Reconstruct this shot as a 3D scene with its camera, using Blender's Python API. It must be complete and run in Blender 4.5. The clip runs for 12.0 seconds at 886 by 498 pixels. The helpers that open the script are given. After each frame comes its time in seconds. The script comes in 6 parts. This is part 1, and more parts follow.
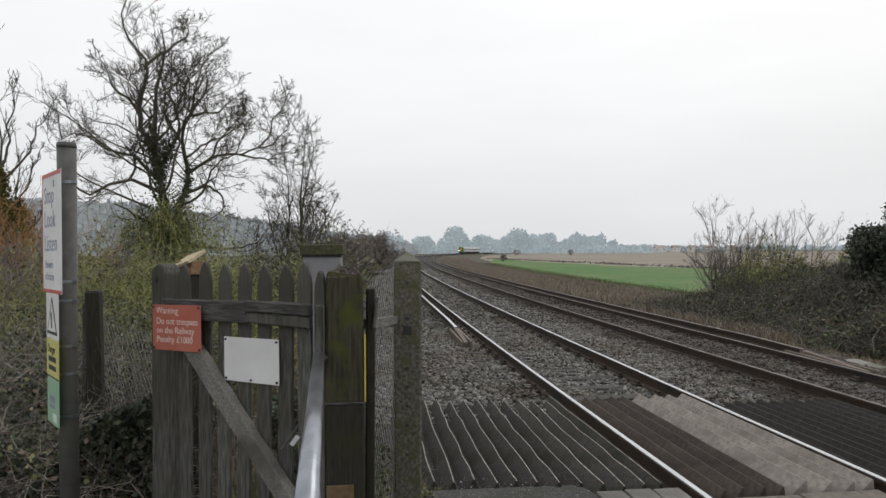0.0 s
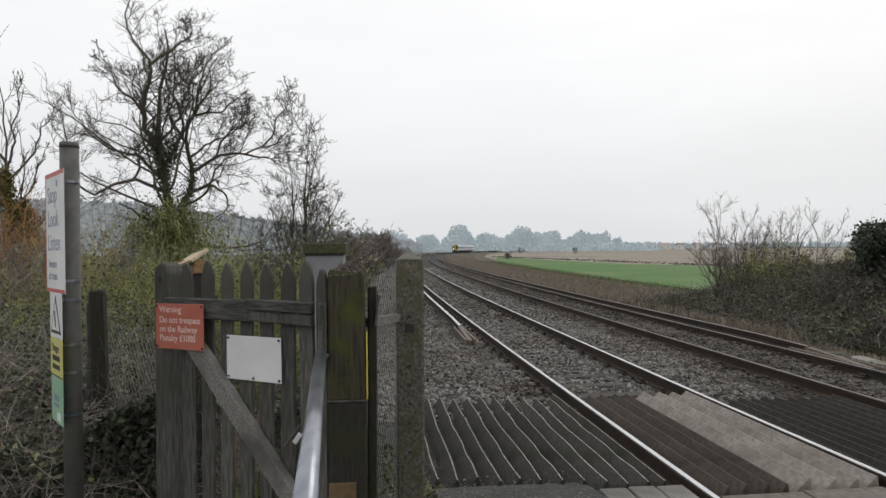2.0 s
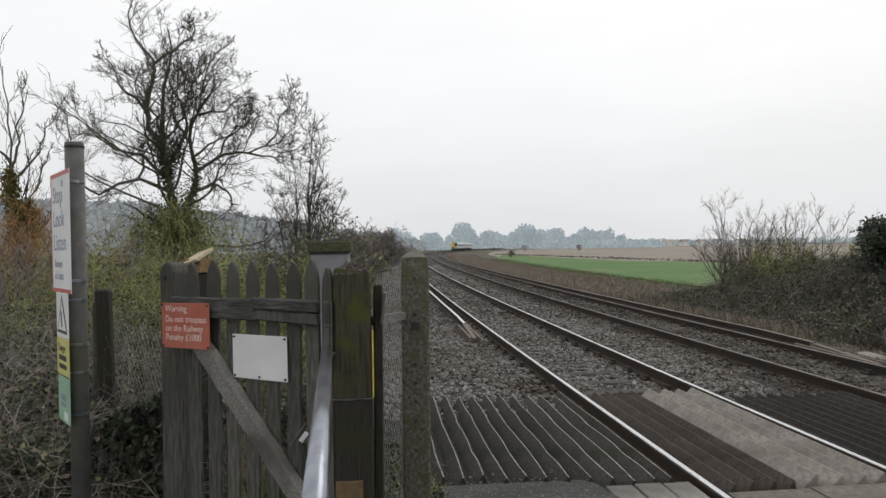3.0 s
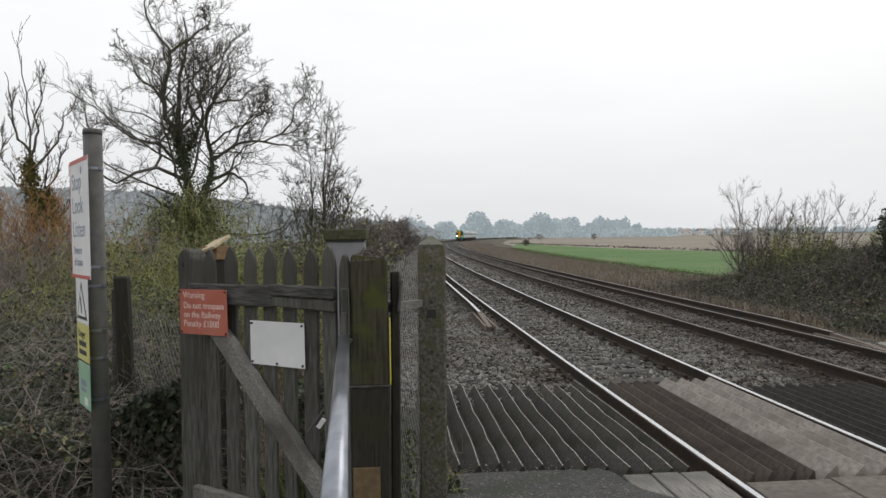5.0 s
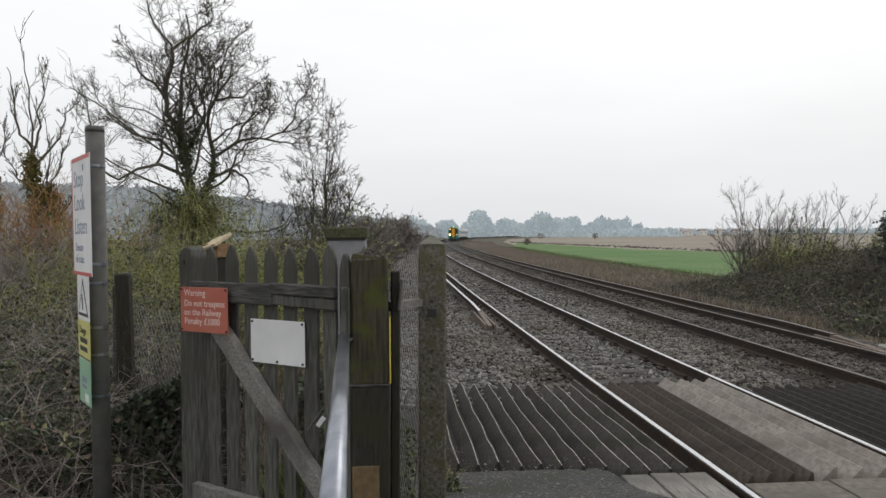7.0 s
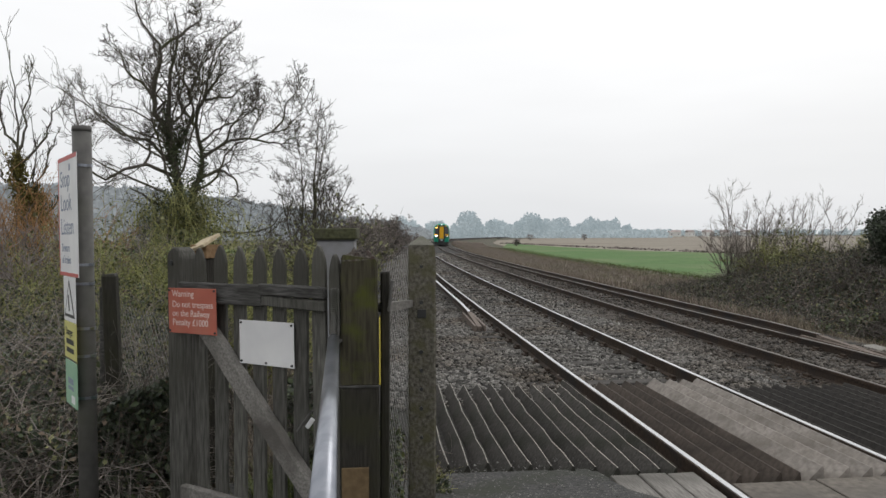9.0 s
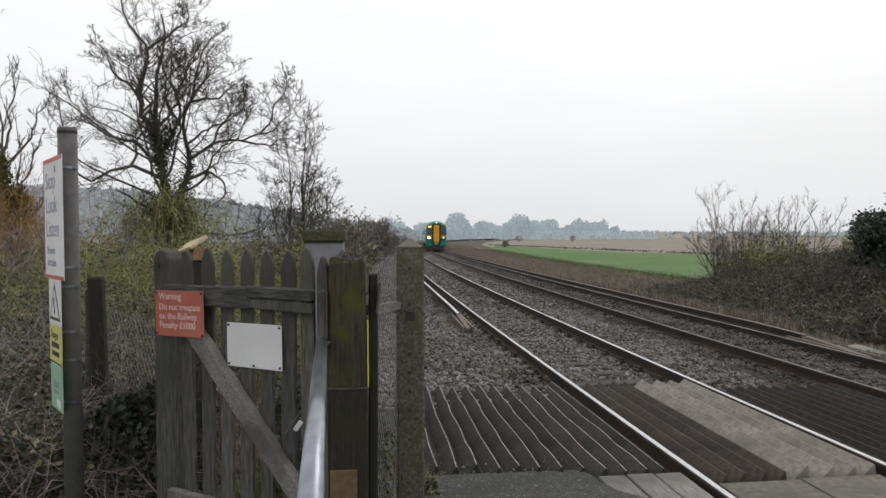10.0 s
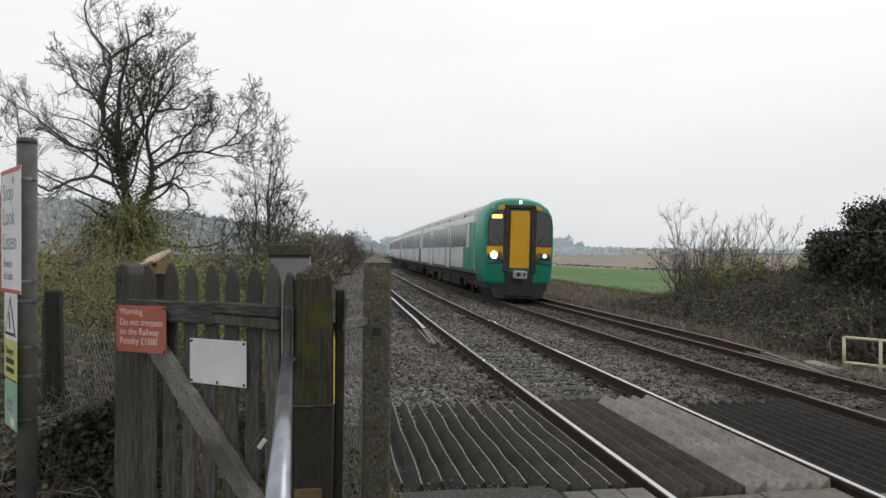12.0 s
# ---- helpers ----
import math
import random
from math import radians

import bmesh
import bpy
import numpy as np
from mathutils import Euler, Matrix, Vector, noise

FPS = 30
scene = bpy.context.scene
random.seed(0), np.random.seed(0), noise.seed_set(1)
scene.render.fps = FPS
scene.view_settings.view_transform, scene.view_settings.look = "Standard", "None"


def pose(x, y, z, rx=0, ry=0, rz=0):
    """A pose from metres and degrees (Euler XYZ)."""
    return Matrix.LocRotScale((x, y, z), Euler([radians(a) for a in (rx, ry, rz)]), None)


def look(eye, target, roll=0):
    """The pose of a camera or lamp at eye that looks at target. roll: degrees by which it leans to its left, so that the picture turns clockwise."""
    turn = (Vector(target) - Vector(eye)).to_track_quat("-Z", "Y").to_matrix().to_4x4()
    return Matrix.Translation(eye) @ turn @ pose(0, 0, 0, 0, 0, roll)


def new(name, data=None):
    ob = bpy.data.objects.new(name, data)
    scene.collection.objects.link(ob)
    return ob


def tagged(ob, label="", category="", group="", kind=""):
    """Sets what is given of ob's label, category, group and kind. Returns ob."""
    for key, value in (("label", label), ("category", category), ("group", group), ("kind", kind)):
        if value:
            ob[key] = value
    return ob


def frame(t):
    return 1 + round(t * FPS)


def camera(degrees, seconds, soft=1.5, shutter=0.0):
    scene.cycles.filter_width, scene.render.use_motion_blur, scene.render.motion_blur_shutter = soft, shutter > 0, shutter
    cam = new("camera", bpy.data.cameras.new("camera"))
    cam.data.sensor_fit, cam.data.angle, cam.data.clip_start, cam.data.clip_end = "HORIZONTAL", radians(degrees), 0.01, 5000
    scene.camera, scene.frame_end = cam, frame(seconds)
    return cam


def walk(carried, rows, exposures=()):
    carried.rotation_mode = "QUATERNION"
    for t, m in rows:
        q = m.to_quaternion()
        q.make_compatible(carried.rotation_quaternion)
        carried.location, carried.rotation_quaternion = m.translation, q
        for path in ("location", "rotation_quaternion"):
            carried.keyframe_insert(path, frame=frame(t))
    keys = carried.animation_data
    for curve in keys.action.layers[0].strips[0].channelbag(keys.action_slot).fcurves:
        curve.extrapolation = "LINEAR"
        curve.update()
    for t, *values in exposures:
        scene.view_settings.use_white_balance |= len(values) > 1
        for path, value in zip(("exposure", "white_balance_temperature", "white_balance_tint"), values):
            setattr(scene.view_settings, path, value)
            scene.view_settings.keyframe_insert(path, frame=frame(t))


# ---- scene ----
cam = camera(66.3, 12.0)


def aim(x, y, z, yaw, pitch, roll):
    """Camera pose: yaw to the right, pitch up, roll that lifts the right-hand side of the picture."""
    return pose(x, y, z, 90 + pitch, 0, -yaw) @ pose(0, 0, 0, 0, 0, -roll)


# seconds, eye, yaw, pitch, roll
WAY = [
    (0, 0.000, -0.000, 1.753, -0.000, 0.122, 0.260),
    (0.5, 0.009, -0.003, 1.751, -0.076, 0.192, 0.523),
    (1, 0.015, -0.002, 1.748, -0.194, 0.197, 0.476),
    (1.5, 0.013, -0.001, 1.750, -0.239, 0.074, 0.575),
    (2, 0.014, -0.003, 1.750, -0.360, -0.011, 0.498),
    (2.5, 0.007, -0.002, 1.750, -0.476, -0.087, 0.615),
    (3, 0.006, 0.002, 1.750, -0.676, -0.190, 0.812),
    (5, -0.009, 0.024, 1.740, -1.908, -1.109, 0.749),
    (5.5, -0.005, 0.023, 1.744, -2.019, -1.287, 0.924),
    (6, -0.009, 0.020, 1.745, -2.031, -1.273, 0.825),
    (6.5, -0.010, 0.022, 1.745, -2.035, -1.232, 0.519),
    (7, -0.006, 0.017, 1.747, -1.999, -1.244, 0.329),
    (9, -0.008, 0.020, 1.747, -1.114, -1.172, 0.258),
    (9.5, -0.007, 0.022, 1.748, -0.707, -1.093, 0.191),
    (10, -0.005, 0.013, 1.749, -0.160, -1.037, 0.307),
    (10.5, -0.011, 0.018, 1.750, 0.430, -0.860, 0.190),
    (11, -0.019, 0.012, 1.753, 1.027, -0.574, -0.160),
    (11.5, -0.015, 0.001, 1.756, 1.643, -0.228, -0.317),
    (12, -0.011, 0.001, 1.760, 2.673, 0.175, -0.219),
]
walk(cam, [(t, aim(*r)) for t, *r in WAY], exposures=[(0, -0.03), (2.5, -0.02), (5, 0.03), (10.5, 0.03), (12, -0.03)])

# ---- world and light: a bright overcast day ----
world = bpy.data.worlds.new("overcast")
scene.world = world
world.use_nodes = True
wn, wl = world.node_tree.nodes, world.node_tree.links
bg = wn["Background"]
sky = wn.new("ShaderNodeTexSky")
sky.sky_type, sky.sun_disc = "NISHITA", False
sky.sun_elevation, sky.sun_rotation, sky.dust_density = radians(48), radians(40), 6.0
tc = wn.new("ShaderNodeTexCoord")
sep = wn.new("ShaderNodeSeparateXYZ")
wl.new(tc.outputs["Generated"], sep.inputs[0])
ramp = wn.new("ShaderNodeValToRGB")
ramp.color_ramp.elements[0].position, ramp.color_ramp.elements[0].color = 0.0, (0.735, 0.748, 0.768, 1)
ramp.color_ramp.elements[1].position, ramp.color_ramp.elements[1].color = 0.40, (0.975, 0.976, 0.98, 1)
for pos, c in ((0.10, (0.778, 0.788, 0.803, 1)), (0.22, (0.88, 0.886, 0.895, 1))):
    ramp.color_ramp.elements.new(pos).color = c
wl.new(sep.outputs["Z"], ramp.inputs[0])
scl = wn.new("ShaderNodeVectorMath")
scl.operation = "SCALE"
scl.inputs["Scale"].default_value = 0.10
wl.new(sky.outputs[0], scl.inputs[0])
wmix = wn.new("ShaderNodeMixRGB")
wmix.inputs[0].default_value = 0.94
wl.new(scl.outputs[0], wmix.inputs[1])
wl.new(ramp.outputs[0], wmix.inputs[2])
cmap = wn.new("ShaderNodeMapping")
cmap.inputs["Scale"].default_value = (1.0, 1.0, 5.0)
wl.new(tc.outputs["Generated"], cmap.inputs[0])
cloud = wn.new("ShaderNodeTexNoise")
cloud.inputs["Scale"].default_value, cloud.inputs["Detail"].default_value = 2.2, 3
wl.new(cmap.outputs[0], cloud.inputs["Vector"])
cran = wn.new("ShaderNodeMapRange")
cran.inputs["From Min"].default_value, cran.inputs["From Max"].default_value = 0.3, 0.7
cran.inputs["To Min"].default_value, cran.inputs["To Max"].default_value = 0.975, 1.045
wl.new(cloud.outputs[0], cran.inputs["Value"])
csc = wn.new("ShaderNodeVectorMath")
csc.operation = "SCALE"
wl.new(wmix.outputs[0], csc.inputs[0])
wl.new(cran.outputs[0], csc.inputs["Scale"])
wl.new(csc.outputs[0], bg.inputs[0])
bg.inputs[1].default_value = 1.09
sun = new("sun", bpy.data.lights.new("sun", "SUN"))
sun.data.energy, sun.data.angle, sun.data.color = 0.4, radians(25), (1.0, 0.97, 0.93)
sun.matrix_world = look((0, 0, 60), (-26, -30, 14))

# ---- materials ----


def mat(name, c1, c2, size=0.1, rough=0.8, bump=0.3, metal=0.0, c3=None, stain=1.2, rnd=0.15, island=False, emit=0.0, stretch=(1, 1, 1), coords="Object", spec=0.3, sat=1.0, gain=1.0):
    """Two-scale noise surface: c1 to c2 by fine grain of that size in metres, c3 in patches of size stain."""
    c1, c2, c3 = (None if c is None else tuple(gain * (sum(c) / 3 + (v - sum(c) / 3) * sat) for v in c) for c in (c1, c2, c3))
    m = bpy.data.materials.new(name)
    m.use_nodes = True
    n, l = m.node_tree.nodes, m.node_tree.links
    b = n["Principled BSDF"]
    b.inputs["Roughness"].default_value, b.inputs["Metallic"].default_value = rough, metal
    b.inputs["Specular IOR Level"].default_value = spec
    co = n.new("ShaderNodeTexCoord")
    mp = n.new("ShaderNodeMapping")
    mp.inputs["Scale"].default_value = stretch
    l.new(co.outputs[coords], mp.inputs[0])
    fine = n.new("ShaderNodeTexNoise")
    fine.inputs["Scale"].default_value, fine.inputs["Detail"].default_value = 1 / size, 6
    l.new(mp.outputs[0], fine.inputs["Vector"])
    r1 = n.new("ShaderNodeValToRGB")
    r1.color_ramp.elements[0].position, r1.color_ramp.elements[1].position = 0.32, 0.68
    r1.color_ramp.elements[0].color, r1.color_ramp.elements[1].color = (*c1, 1), (*c2, 1)
    l.new(fine.outputs[0], r1.inputs[0])
    out = r1.outputs[0]
    if c3:
        big = n.new("ShaderNodeTexNoise")
        big.inputs["Scale"].default_value, big.inputs["Detail"].default_value = 1 / stain, 4
        l.new(co.outputs[coords], big.inputs["Vector"])
        r2 = n.new("ShaderNodeValToRGB")
        r2.color_ramp.elements[0].position, r2.color_ramp.elements[1].position = 0.45, 0.66
        l.new(big.outputs[0], r2.inputs[0])
        mx = n.new("ShaderNodeMixRGB")
        mx.inputs[2].default_value = (*c3, 1)
        l.new(r2.outputs[0], mx.inputs[0])
        l.new(out, mx.inputs[1])
        out = mx.outputs[0]
    if rnd:
        src = n.new("ShaderNodeNewGeometry").outputs["Random Per Island"] if island else n.new("ShaderNodeObjectInfo").outputs["Random"]
        mr = n.new("ShaderNodeMapRange")
        mr.inputs["To Min"].default_value, mr.inputs["To Max"].default_value = 1 - rnd, 1 + rnd
        l.new(src, mr.inputs["Value"])
        hs = n.new("ShaderNodeHueSaturation")
        l.new(mr.outputs[0], hs.inputs["Value"])
        l.new(out, hs.inputs["Color"])
        out = hs.outputs[0]
    l.new(out, b.inputs["Base Color"])
    if bump:
        bp = n.new("ShaderNodeBump")
        bp.inputs["Strength"].default_value, bp.inputs["Distance"].default_value = bump, size * 0.3
        l.new(fine.outputs[0], bp.inputs["Height"])
        l.new(bp.outputs[0], b.inputs["Normal"])
    # emit: the base colour also glows, used for the hazed distance
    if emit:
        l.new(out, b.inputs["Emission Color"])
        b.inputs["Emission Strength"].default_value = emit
    return m


def plain(name, c, rough=0.5, metal=0.0, emit=0.0, spec=0.5):
    m = bpy.data.materials.new(name)
    m.use_nodes = True
    b = m.node_tree.nodes["Principled BSDF"]
    b.inputs["Base Color"].default_value, b.inputs["Roughness"].default_value, b.inputs["Metallic"].default_value = (*c, 1), rough, metal
    b.inputs["Specular IOR Level"].default_value = spec
    if emit:
        b.inputs["Emission Color"].default_value, b.inputs["Emission Strength"].default_value = (*c, 1), emit
    return m


M_EARTH = mat("earth", (0.05, 0.04, 0.028), (0.11, 0.09, 0.06), 0.25, 0.95, 0.6, c3=(0.07, 0.085, 0.03), stain=9, rnd=0, coords="Object", sat=0.7, gain=1)
M_STUBBLE = mat("stubble", (0.20, 0.18, 0.145), (0.27, 0.245, 0.20), 2.0, 0.95, 0.3, c3=(0.19, 0.16, 0.13), stain=40, rnd=0)
M_FIELD = mat("young_crop", (0.055, 0.15, 0.02), (0.09, 0.21, 0.035), 1.2, 0.9, 0.4, c3=(0.14, 0.20, 0.06), stain=14, rnd=0, sat=0.80, gain=0.86)
# Bed darkened under the stones: shade between them is put into its colour.
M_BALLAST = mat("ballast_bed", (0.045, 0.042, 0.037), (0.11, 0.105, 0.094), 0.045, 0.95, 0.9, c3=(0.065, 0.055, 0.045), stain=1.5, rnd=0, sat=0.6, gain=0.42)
M_STONE = mat("ballast_stone", (0.10, 0.095, 0.086), (0.21, 0.20, 0.185), 0.03, 0.9, 0.4, c3=(0.105, 0.088, 0.07), stain=1.6, rnd=0.88, island=True, sat=0.9, gain=0.92)
M_STONEBROWN = mat("stained_ballast_stone", (0.075, 0.066, 0.056), (0.165, 0.148, 0.13), 0.03, 0.9, 0.4, c3=(0.07, 0.056, 0.044), stain=1.2, rnd=0.65, island=True, sat=0.9, gain=0.80)
M_RAILSIDE = mat("rail_rust", (0.032, 0.022, 0.016), (0.06, 0.042, 0.03), 0.04, 0.85, 0.4, c3=(0.03, 0.026, 0.024), stain=0.6, rnd=0)
M_RAILTOP = mat("rail_polished", (0.52, 0.53, 0.54), (0.62, 0.62, 0.62), 0.4, 0.24, 0.02, metal=1.0, rnd=0)
M_RAILDULL = mat("rail_dull_top", (0.10, 0.09, 0.08), (0.19, 0.175, 0.16), 0.3, 0.5, 0.05, metal=0.6, rnd=0)
M_CONCRETE = mat("concrete", (0.15, 0.145, 0.13), (0.27, 0.26, 0.235), 0.05, 0.9, 0.5, c3=(0.13, 0.13, 0.10), stain=0.5, rnd=0.12)
M_SLEEPER = mat("sleeper", (0.075, 0.068, 0.058), (0.15, 0.137, 0.118), 0.06, 0.9, 0.5, c3=(0.06, 0.05, 0.042), stain=0.5, rnd=0.2, sat=0.6, gain=0.62)
M_OLDWOOD = mat("weathered_wood", (0.034, 0.031, 0.027), (0.120, 0.112, 0.098), 0.03, 0.85, 0.6, c3=(0.045, 0.043, 0.028), stain=0.35, rnd=0.18, stretch=(0.35, 3, 3), sat=0.35, gain=1.0)
M_GREYWOOD = mat("grey_wood", (0.10, 0.090, 0.074), (0.19, 0.172, 0.142), 0.025, 0.85, 0.6, c3=(0.075, 0.064, 0.05), stain=0.3, rnd=0.15, stretch=(2.0, 3, 2.0), sat=0.45, gain=1.25)
M_POSTWOOD = mat("creosoted_post", (0.020, 0.018, 0.014), (0.052, 0.047, 0.036), 0.03, 0.8, 0.6, c3=(0.040, 0.040, 0.018), stain=0.25, rnd=0.1, stretch=(3, 3, 0.3), sat=0.9, gain=0.65)
M_PICKET = mat("dark_pale", (0.042, 0.041, 0.037), (0.128, 0.125, 0.112), 0.035, 0.85, 0.6, c3=(0.060, 0.058, 0.048), stain=0.45, rnd=0.22, stretch=(3, 3, 0.28))
M_MOSSWOOD = mat("mossy_post", (0.026, 0.023, 0.015), (0.062, 0.056, 0.034), 0.035, 0.85, 0.5, c3=(0.060, 0.066, 0.012), stain=0.12, rnd=0, stretch=(3, 3, 0.25))
M_ROTWOOD = mat("rotten_wood", (0.016, 0.013, 0.012), (0.15, 0.135, 0.12), 0.016, 0.95, 0.8, c3=(0.045, 0.03, 0.024), stain=0.04, rnd=0)
# Paler copy of the cap's brown wood: light on its top is in the colour.
M_CAPWOOD = mat("lit_cap_wood", (0.36, 0.29, 0.19), (0.50, 0.42, 0.29), 0.03, 0.8, 0.4, rnd=0)
M_CAPSIDE = mat("brown_wood", (0.17, 0.10, 0.05), (0.26, 0.17, 0.09), 0.03, 0.8, 0.4, rnd=0)
M_MOSSPOST = mat("mossy_concrete", (0.036, 0.033, 0.026), (0.125, 0.116, 0.094), 0.022, 0.9, 0.9, c3=(0.066, 0.063, 0.036), stain=0.10, rnd=0, sat=1.0, gain=1.3)
M_GALV = mat("galvanised_steel", (0.20, 0.215, 0.245), (0.33, 0.345, 0.38), 0.06, 0.30, 0.06, metal=0.92, c3=(0.17, 0.185, 0.21), stain=0.15, rnd=0, stretch=(1, 0.3, 1))
M_POLE = mat("grey_painted_pole", (0.075, 0.073, 0.07), (0.115, 0.111, 0.105), 0.06, 0.6, 0.15, c3=(0.085, 0.085, 0.07), stain=0.3, rnd=0)
M_GUARD = mat("guard_timber", (0.050, 0.044, 0.037), (0.105, 0.094, 0.078), 0.04, 0.85, 0.6, c3=(0.042, 0.046, 0.026), stain=0.5, rnd=0.25, sat=0.6, gain=0.68)
M_GUARDBROWN = mat("guard_brown", (0.055, 0.040, 0.029), (0.098, 0.074, 0.056), 0.05, 0.8, 0.4, c3=(0.045, 0.034, 0.026), stain=0.5, rnd=0.15, sat=0.75, gain=0.9)
M_GUARDGREY = mat("guard_grey", (0.20, 0.175, 0.15), (0.32, 0.285, 0.25), 0.05, 0.8, 0.4, c3=(0.17, 0.145, 0.12), stain=0.5, rnd=0.14, sat=0.8, gain=0.95)
M_GUARDBLACK = mat("guard_black", (0.016, 0.014, 0.012), (0.036, 0.032, 0.028), 0.05, 0.7, 0.4, rnd=0.25)
M_DECK = mat("deck_board", (0.16, 0.145, 0.125), (0.28, 0.26, 0.225), 0.04, 0.85, 0.5, c3=(0.12, 0.11, 0.09), stain=0.5, rnd=0.15, stretch=(3, 0.4, 3), sat=0.6, gain=0.85)
M_TARMAC = mat("tarmac", (0.03, 0.03, 0.03), (0.125, 0.124, 0.12), 0.03, 0.95, 0.8, c3=(0.055, 0.06, 0.045), stain=0.6, rnd=0, gain=0.7)
M_RED = mat("red_sign", (0.37, 0.105, 0.072), (0.43, 0.128, 0.09), 0.15, 0.5, 0.03, c3=(0.40, 0.14, 0.10), stain=0.12, rnd=0)
M_WHITE = mat("white_sign", (0.60, 0.60, 0.61), (0.70, 0.70, 0.70), 0.2, 0.5, 0.02, rnd=0)
M_OFFWHITE = mat("offwhite_letter", (0.62, 0.50, 0.46), (0.72, 0.62, 0.58), 0.05, 0.6, 0, rnd=0)
M_INK = plain("ink_grey", (0.20, 0.23, 0.30), 0.6)
M_BLACK = plain("black_paint", (0.02, 0.02, 0.02), 0.5)
M_YELLOW = mat("yellow_sign", (0.52, 0.42, 0.06), (0.60, 0.50, 0.10), 0.1, 0.5, 0.02, rnd=0)
M_PALEYEL = mat("pale_yellow_sign", (0.48, 0.46, 0.16), (0.56, 0.53, 0.20), 0.1, 0.5, 0.02, rnd=0)
M_GREEN = mat("green_sign", (0.22, 0.38, 0.26), (0.30, 0.46, 0.33), 0.1, 0.5, 0.02, rnd=0)
M_REDLINE = plain("red_line", (0.45, 0.08, 0.07), 0.5)
M_PLY = mat("plywood_plate", (0.10, 0.068, 0.034), (0.15, 0.105, 0.055), 0.03, 0.8, 0.3, rnd=0)
M_RAILING = mat("cream_paint", (0.52, 0.50, 0.34), (0.64, 0.61, 0.44), 0.06, 0.5, 0.05, c3=(0.45, 0.42, 0.27), stain=0.3, rnd=0)
M_BARK = mat("bark", (0.058, 0.051, 0.043), (0.125, 0.112, 0.094), 0.08, 0.95, 0.6, c3=(0.065, 0.07, 0.03), stain=0.8, rnd=0)
M_TWIG = mat("twig", (0.055, 0.046, 0.038), (0.10, 0.085, 0.07), 0.3, 0.95, 0, rnd=0.2, island=True, sat=0.7, gain=1.3)
M_TWIGPALE = mat("pale_twig", (0.13, 0.105, 0.085), (0.23, 0.19, 0.155), 0.3, 0.95, 0, rnd=0.3, island=True, sat=0.65, gain=1.5)
M_TWIGRUST = mat("rust_twig", (0.14, 0.075, 0.03), (0.23, 0.125, 0.05), 0.3, 0.95, 0, rnd=0.3, island=True, sat=0.9, gain=1.7)
M_TWIGRED = mat("purple_twig", (0.09, 0.066, 0.053), (0.15, 0.112, 0.09), 0.3, 0.95, 0, rnd=0.3, island=True, sat=0.42, gain=1.9)
M_TWIGMOSS = mat("mossy_twig", (0.10, 0.105, 0.03), (0.18, 0.175, 0.055), 0.3, 0.95, 0, rnd=0.35, island=True, sat=0.85, gain=1.95)
M_IVY = mat("ivy_leaf", (0.030, 0.045, 0.014), (0.07, 0.095, 0.028), 0.3, 0.6, 0, rnd=0.4, island=True, sat=0.62, gain=1.45)
M_LEAFDARK = mat("dark_leaf", (0.016, 0.026, 0.011), (0.038, 0.054, 0.022), 0.3, 0.5, 0, rnd=0.45, island=True, sat=0.55, gain=1.3)
M_GOLDLEAF = mat("golden_leaf", (0.085, 0.074, 0.018), (0.17, 0.145, 0.036), 0.4, 0.7, 0, rnd=0.4, island=True)
M_BRAMBLE = mat("bramble_leaf", (0.045, 0.05, 0.018), (0.10, 0.098, 0.038), 0.4, 0.7, 0, rnd=0.5, island=True, sat=0.8, gain=2.25)
M_SHOOT = mat("young_leaf", (0.075, 0.095, 0.018), (0.16, 0.17, 0.04), 0.4, 0.7, 0, rnd=0.45, island=True, sat=0.75, gain=1.0)
M_DEADLEAF = mat("dead_leaf", (0.10, 0.062, 0.034), (0.19, 0.13, 0.075), 0.4, 0.9, 0, rnd=0.4, island=True, sat=0.6, gain=1.2)
M_STRAW = mat("dry_grass", (0.13, 0.10, 0.062), (0.25, 0.20, 0.125), 0.4, 0.95, 0, rnd=0.4, island=True, sat=0.65, gain=1.1)
M_WEED = mat("dead_weed", (0.12, 0.09, 0.07), (0.22, 0.17, 0.13), 0.4, 0.95, 0, rnd=0.35, island=True, sat=0.7, gain=1.5)
M_GRASS = mat("grass_blade", (0.060, 0.075, 0.022), (0.115, 0.135, 0.045), 0.4, 0.85, 0, rnd=0.4, island=True)
M_WIRE = plain("fence_wire", (0.26, 0.255, 0.24), 0.6, 0.4)
# Distant haze is painted into these two colours, and they glow by themselves.
M_FAR = mat("hazed_distant_wood", (0.17, 0.205, 0.22), (0.205, 0.24, 0.255), 14.0, 1.0, 0, rnd=0.04, island=True, emit=1.12, spec=0, sat=0.85, gain=1.0)
M_FARHILL = mat("hazed_distant_hill", (0.185, 0.205, 0.215), (0.215, 0.235, 0.245), 25.0, 1.0, 0, rnd=0, emit=0.62, spec=0, sat=0.8)
M_FARHOUSE = mat("pale_render", (0.62, 0.62, 0.60), (0.72, 0.72, 0.70), 3.0, 0.9, 0, rnd=0.2)
M_FARROOF = mat("far_roof", (0.26, 0.23, 0.22), (0.34, 0.30, 0.28), 3.0, 0.9, 0, rnd=0.2)

M_RAMP = mat("ramp_wood", (0.10, 0.08, 0.068), (0.20, 0.165, 0.14), 0.04, 0.8, 0.4, rnd=0.1)
# ---- track geometry: one right-hand arc, s along it, u across it (metres, u to the right of the eye) ----
PHI, CURVE = -0.11916, 0.000699
RADIUS = 1 / CURVE


